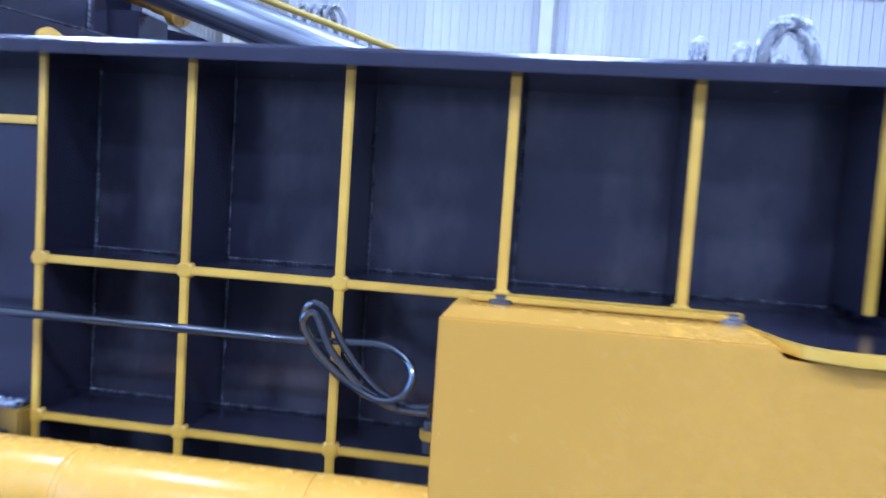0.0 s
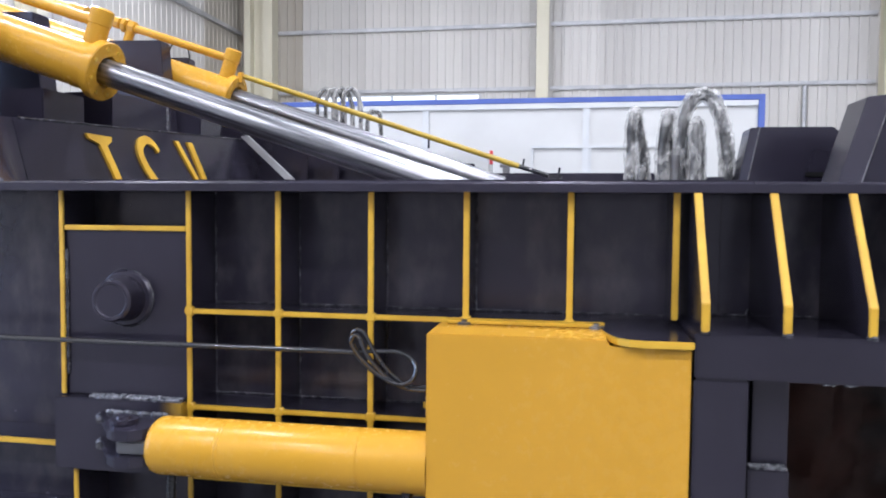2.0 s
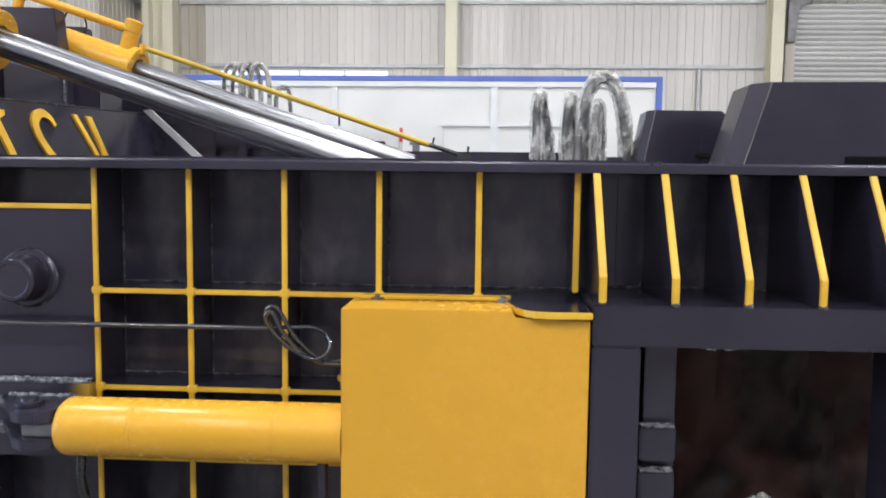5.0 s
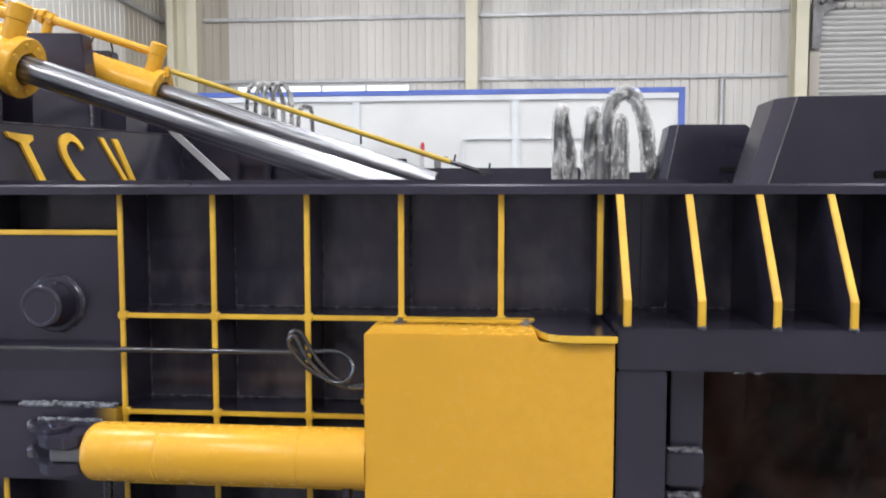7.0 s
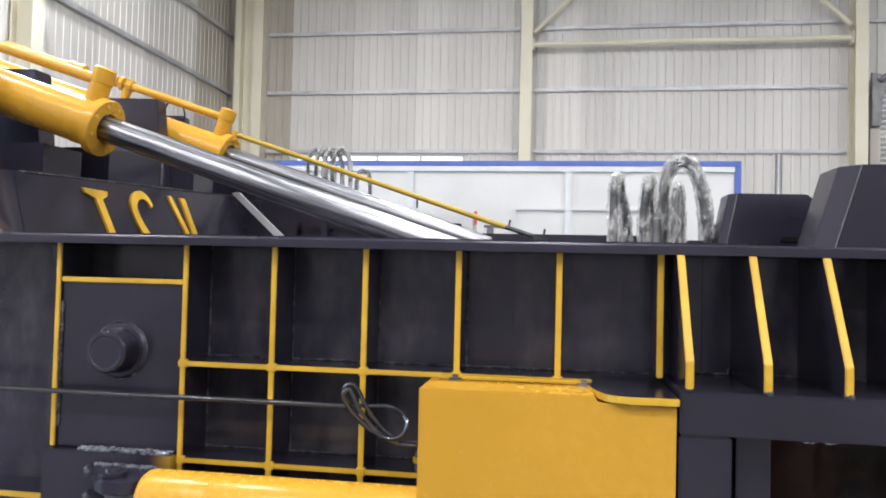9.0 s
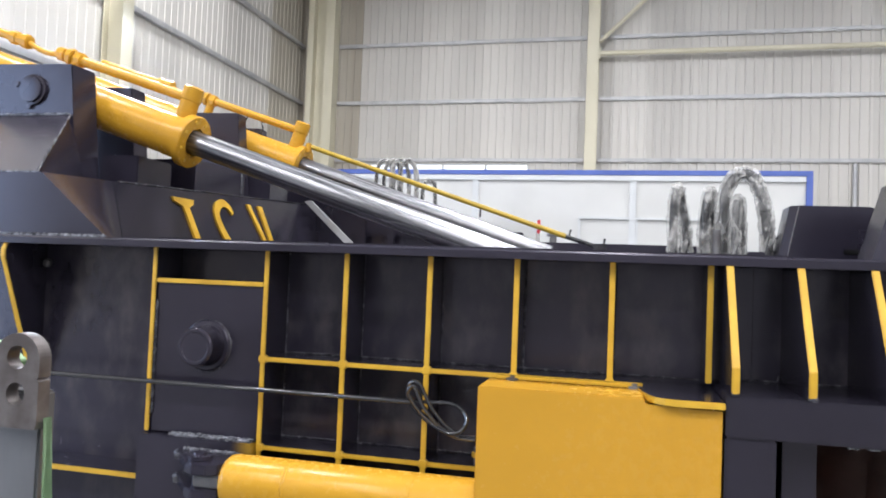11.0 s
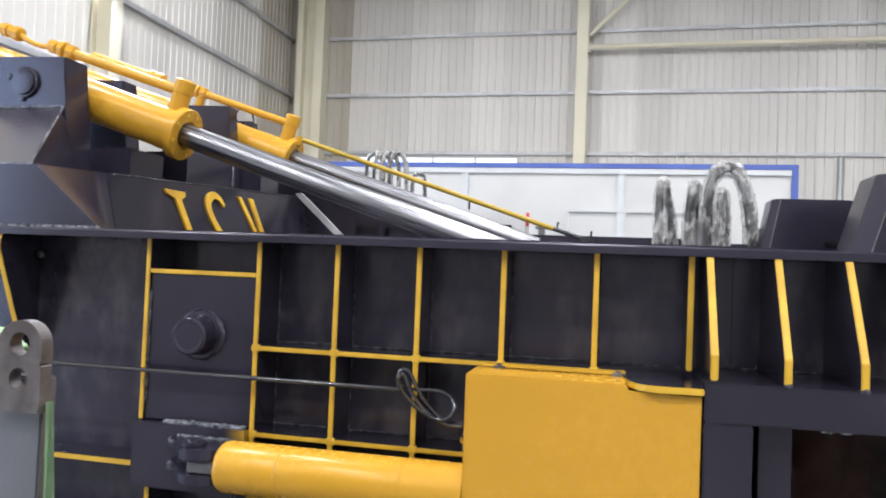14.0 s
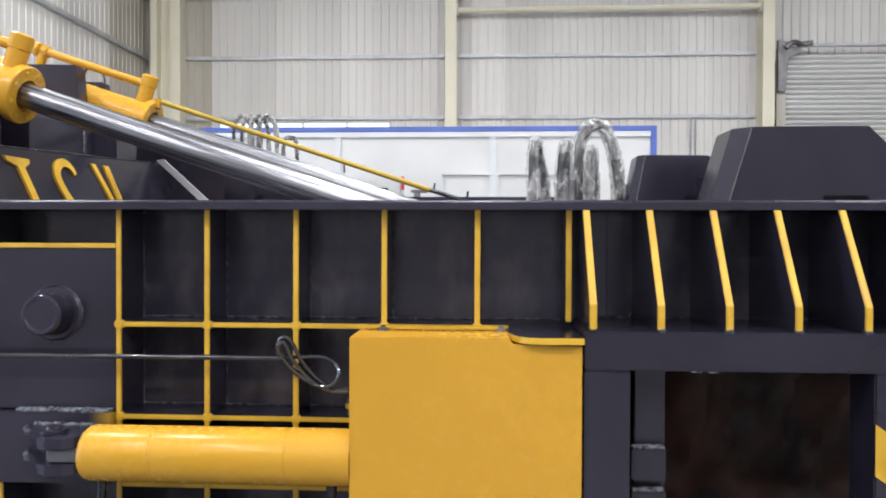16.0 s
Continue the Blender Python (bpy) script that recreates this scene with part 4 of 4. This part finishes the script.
def hose(points, r, seed, group="wrapped hoses"):
    h = thing("hydraulic_hose", points[0], "hydraulic hose wrapped in crumpled clear plastic film", "hose", group)
    part("hose", tube(points, r * 0.70, 14, 10), RUBBER, h, "black rubber hose", True)
    part("film_wrap", tube(points, r, 28, 24, r * 0.3, seed), FILM, h, "crumpled clear film")
    return h


HY = 2.4
hose([(0.765, HY, TOP), (0.765, HY, 2.05), (0.772, HY + 0.02, 2.2), (0.80, HY + 0.1, 2.24), (0.835, HY + 0.15, 2.1), (0.86, HY + 0.15, 1.95), (0.87, HY + 0.15, TOP)], 0.042, 1.0)
hose([(0.965, HY, TOP), (0.965, HY, 2.0), (0.985, HY + 0.01, 2.18), (1.01, HY + 0.1, 2.22), (1.02, HY + 0.2, 2.1), (1.025, HY + 0.2, TOP)], 0.044, 5.0)
hose([(1.085, HY, TOP), (1.085, HY, 2.0), (1.10, HY, 2.22), (1.17, HY, 2.33), (1.255, HY, 2.325), (1.32, HY, 2.2), (1.36, HY, 2.0), (1.375, HY, TOP)], 0.05, 9.0)
hose([(1.15, HY - 0.1, TOP), (1.15, HY - 0.1, 2.0), (1.16, HY - 0.05, 2.12), (1.185, HY + 0.02, 2.16), (1.205, HY + 0.05, 2.0), (1.215, HY + 0.05, TOP)], 0.04, 13.0)
st = bmesh.new()
rod((1.03, HY - 0.12, TOP), (1.03, HY - 0.12, 1.95), 0.03, 14, st)
solid("hose_fitting", st, STEEL, "short bare steel hose fitting on the deck", "fitting", "", "", True)
mb = box(1.22, 1.32, 2.22, 2.29, TOP, 1.81, 0.006)
box(1.235, 1.305, 2.216, 2.224, 1.74, 1.79, 0.002, mb)
solid("manifold_block", mb, DARK, "small charcoal steel manifold block on the deck", "block")
FY = 3.19
for i in range(4):
    x = -1.65 + 0.070 * i
    hose([(x - 0.02, FY, TOP), (x - 0.02, FY, 2.25), (x - 0.005, FY, 2.49), (x + 0.05, FY + 0.03, 2.565), (x + 0.105, FY + 0.06, 2.49), (x + 0.12, FY + 0.07, 2.3), (x + 0.12, FY + 0.07, TOP)], 0.02, 20.0 + i, "far wrapped hoses")
hose([(-1.25, FY, TOP), (-1.25, FY, 2.2), (-1.23, FY, 2.35), (-1.18, FY, 2.375), (-1.135, FY, 2.29), (-1.125, FY, TOP)], 0.02, 27.0, "far wrapped hoses")

# film-wrapped hoses lying in the open side bay
for i, (x, z) in enumerate(((1.49, 0.425), (1.3, 0.3), (1.6, 0.28))):
    hose([(x - 0.16, 0.05, 0), (x - 0.14, 0.05, z * 0.6), (x - 0.05, 0.06, z - 0.03), (x + 0.05, 0.08, z - 0.05), (x + 0.12, 0.1, z * 0.5), (x + 0.14, 0.12, 0)], 0.045, 31.0 + i, "bay hoses")

# wrinkled brown film hanging in the bay
BROWN = worn(material("brown_film", (0.05, 0.03, 0.025), spec=0.6), (0.020, 0.010, 0.0085), (0.135, 0.060, 0.044), 4, 18, (0.4, 0.6), 0.1, 0.02)
bm = bmesh.new()
grid = []
for i in range(29):
    row = []
    for j in range(37):
        x, z = 1.2 + 0.98 * i / 28, 0.001 + 1.05 * j / 36
        q = Vector((x * 6, 3.0, z * 3.2))
        row.append(bm.verts.new((x, 0.6 + 0.06 * noise.noise(q) + 0.03 * noise.noise(q * 2.7), z)))
    grid.append(row)
for a, b in zip(grid, grid[1:]):
    for j in range(36):
        bm.faces.new((a[j], b[j], b[j + 1], a[j + 1]))
bmesh.ops.solidify(bm, geom=bm.faces[:], thickness=0.003)
solid("film_sheet", bm, BROWN, "wrinkled brown protective film hanging in the open bay", "film sheet", "", "", True)

# ---------------------------------------------------------------- steel fixture with a lifting lug in front
fx = thing("steel_fixture", (-1.2, -1.2, 0), "upright bare steel plate with a twin-hole lifting lug", "fixture")
part("plate", box(-1.75, -0.905, -1.385, -1.335, 0, 1.255, 0.006), PLATE, fx)
part("plate_cap", prism([(-1.75, 1.256), (-1.02, 1.256), (-1.02, 1.275), (-1.75, 1.285)], "y", -1.40, -1.315, 0.004), RUSTED, fx)
lx, lr, lz = -0.943, 0.063, 1.334


def lug_plate():
    """The plate as quads between its outline and two holes, in an upper and a lower half."""
    bm = bmesh.new()
    holes = ((lz + 0.006, 0.028), (1.255, 0.026))
    mid = 1.295
    for (hz, hr), top in zip(holes, (True, False)):
        ring, hole = [], []
        for k in range(40):
            a = 2 * math.pi * k / 40
            c, s = math.cos(a), math.sin(a)
            hole.append((lx + hr * c, hz + hr * s))
            if top:
                if s >= 0:
                    ring.append((lx + lr * c, lz + lr * s))
                else:
                    t = min(lr / max(abs(c), 1e-6), (hz - mid) / max(-s, 1e-6))
                    ring.append((lx + t * c, hz + t * s))
            else:
                t = min(lr / max(abs(c), 1e-6), ((mid - hz) if s > 0 else (hz - 1.175)) / max(abs(s), 1e-6))
                ring.append((lx + t * c, hz + t * s))
        vs = [[bm.verts.new((x, y, z)) for x, z in loop] for y in (-1.425, -1.387) for loop in (ring, hole)]
        for k in range(40):
            j = (k + 1) % 40
            bm.faces.new((vs[0][k], vs[0][j], vs[1][j], vs[1][k]))
            bm.faces.new((vs[2][k], vs[2][j], vs[3][j], vs[3][k]))
            bm.faces.new((vs[0][k], vs[0][j], vs[2][j], vs[2][k]))
            bm.faces.new((vs[1][k], vs[1][j], vs[3][j], vs[3][k]))
    return bm


part("lug", lug_plate(), RUSTED, fx, "bare steel lug with two holes")
part("weld", bead((lx - 0.079, -1.392, 1.175), (lx - 0.079, -1.392, 1.268), 0.014, 500), WELD, fx)

# green cloth: a crumpled heap on the block and a strip hanging down
cl = thing("green_cloth", (-1.1, -1.25, 1.285), "crumpled pale green cloth draped over a steel plate", "cloth")
bm = bmesh.new()
bmesh.ops.create_icosphere(bm, subdivisions=5, radius=1)
for v in bm.verts:
    q = v.co.copy()
    k = 1 + 0.30 * noise.noise(q * 2.1) + 0.16 * (1 - abs(noise.noise(q * 5.0 + Vector((3, 1, 2)))) * 2)
    v.co = Vector((-1.15 + q.x * 0.13 * k, -1.355 + q.y * 0.055 * k, max(1.287, 1.30 + q.z * 0.062 * k)))
part("fold", bm, CLOTH, cl, "", True)
bm = bmesh.new()
rows = []
for i in range(30):
    z = 1.20 - i * 0.03
    row = []
    for j in range(9):
        u = j / 8
        row.append(bm.verts.new((-0.878 + 0.009 * math.sin(u * 9 + i * 0.2) + 0.0006 * i, -1.405 + u * 0.09 * (0.2 + 0.035 * i), z)))
    rows.append(row)
for a, b in zip(rows, rows[1:]):
    for j in range(8):
        bm.faces.new((a[j], a[j + 1], b[j + 1], b[j]))
bmesh.ops.solidify(bm, geom=bm.faces[:], thickness=0.004)
part("hanging_strip", bm, CLOTH, cl, "", True)
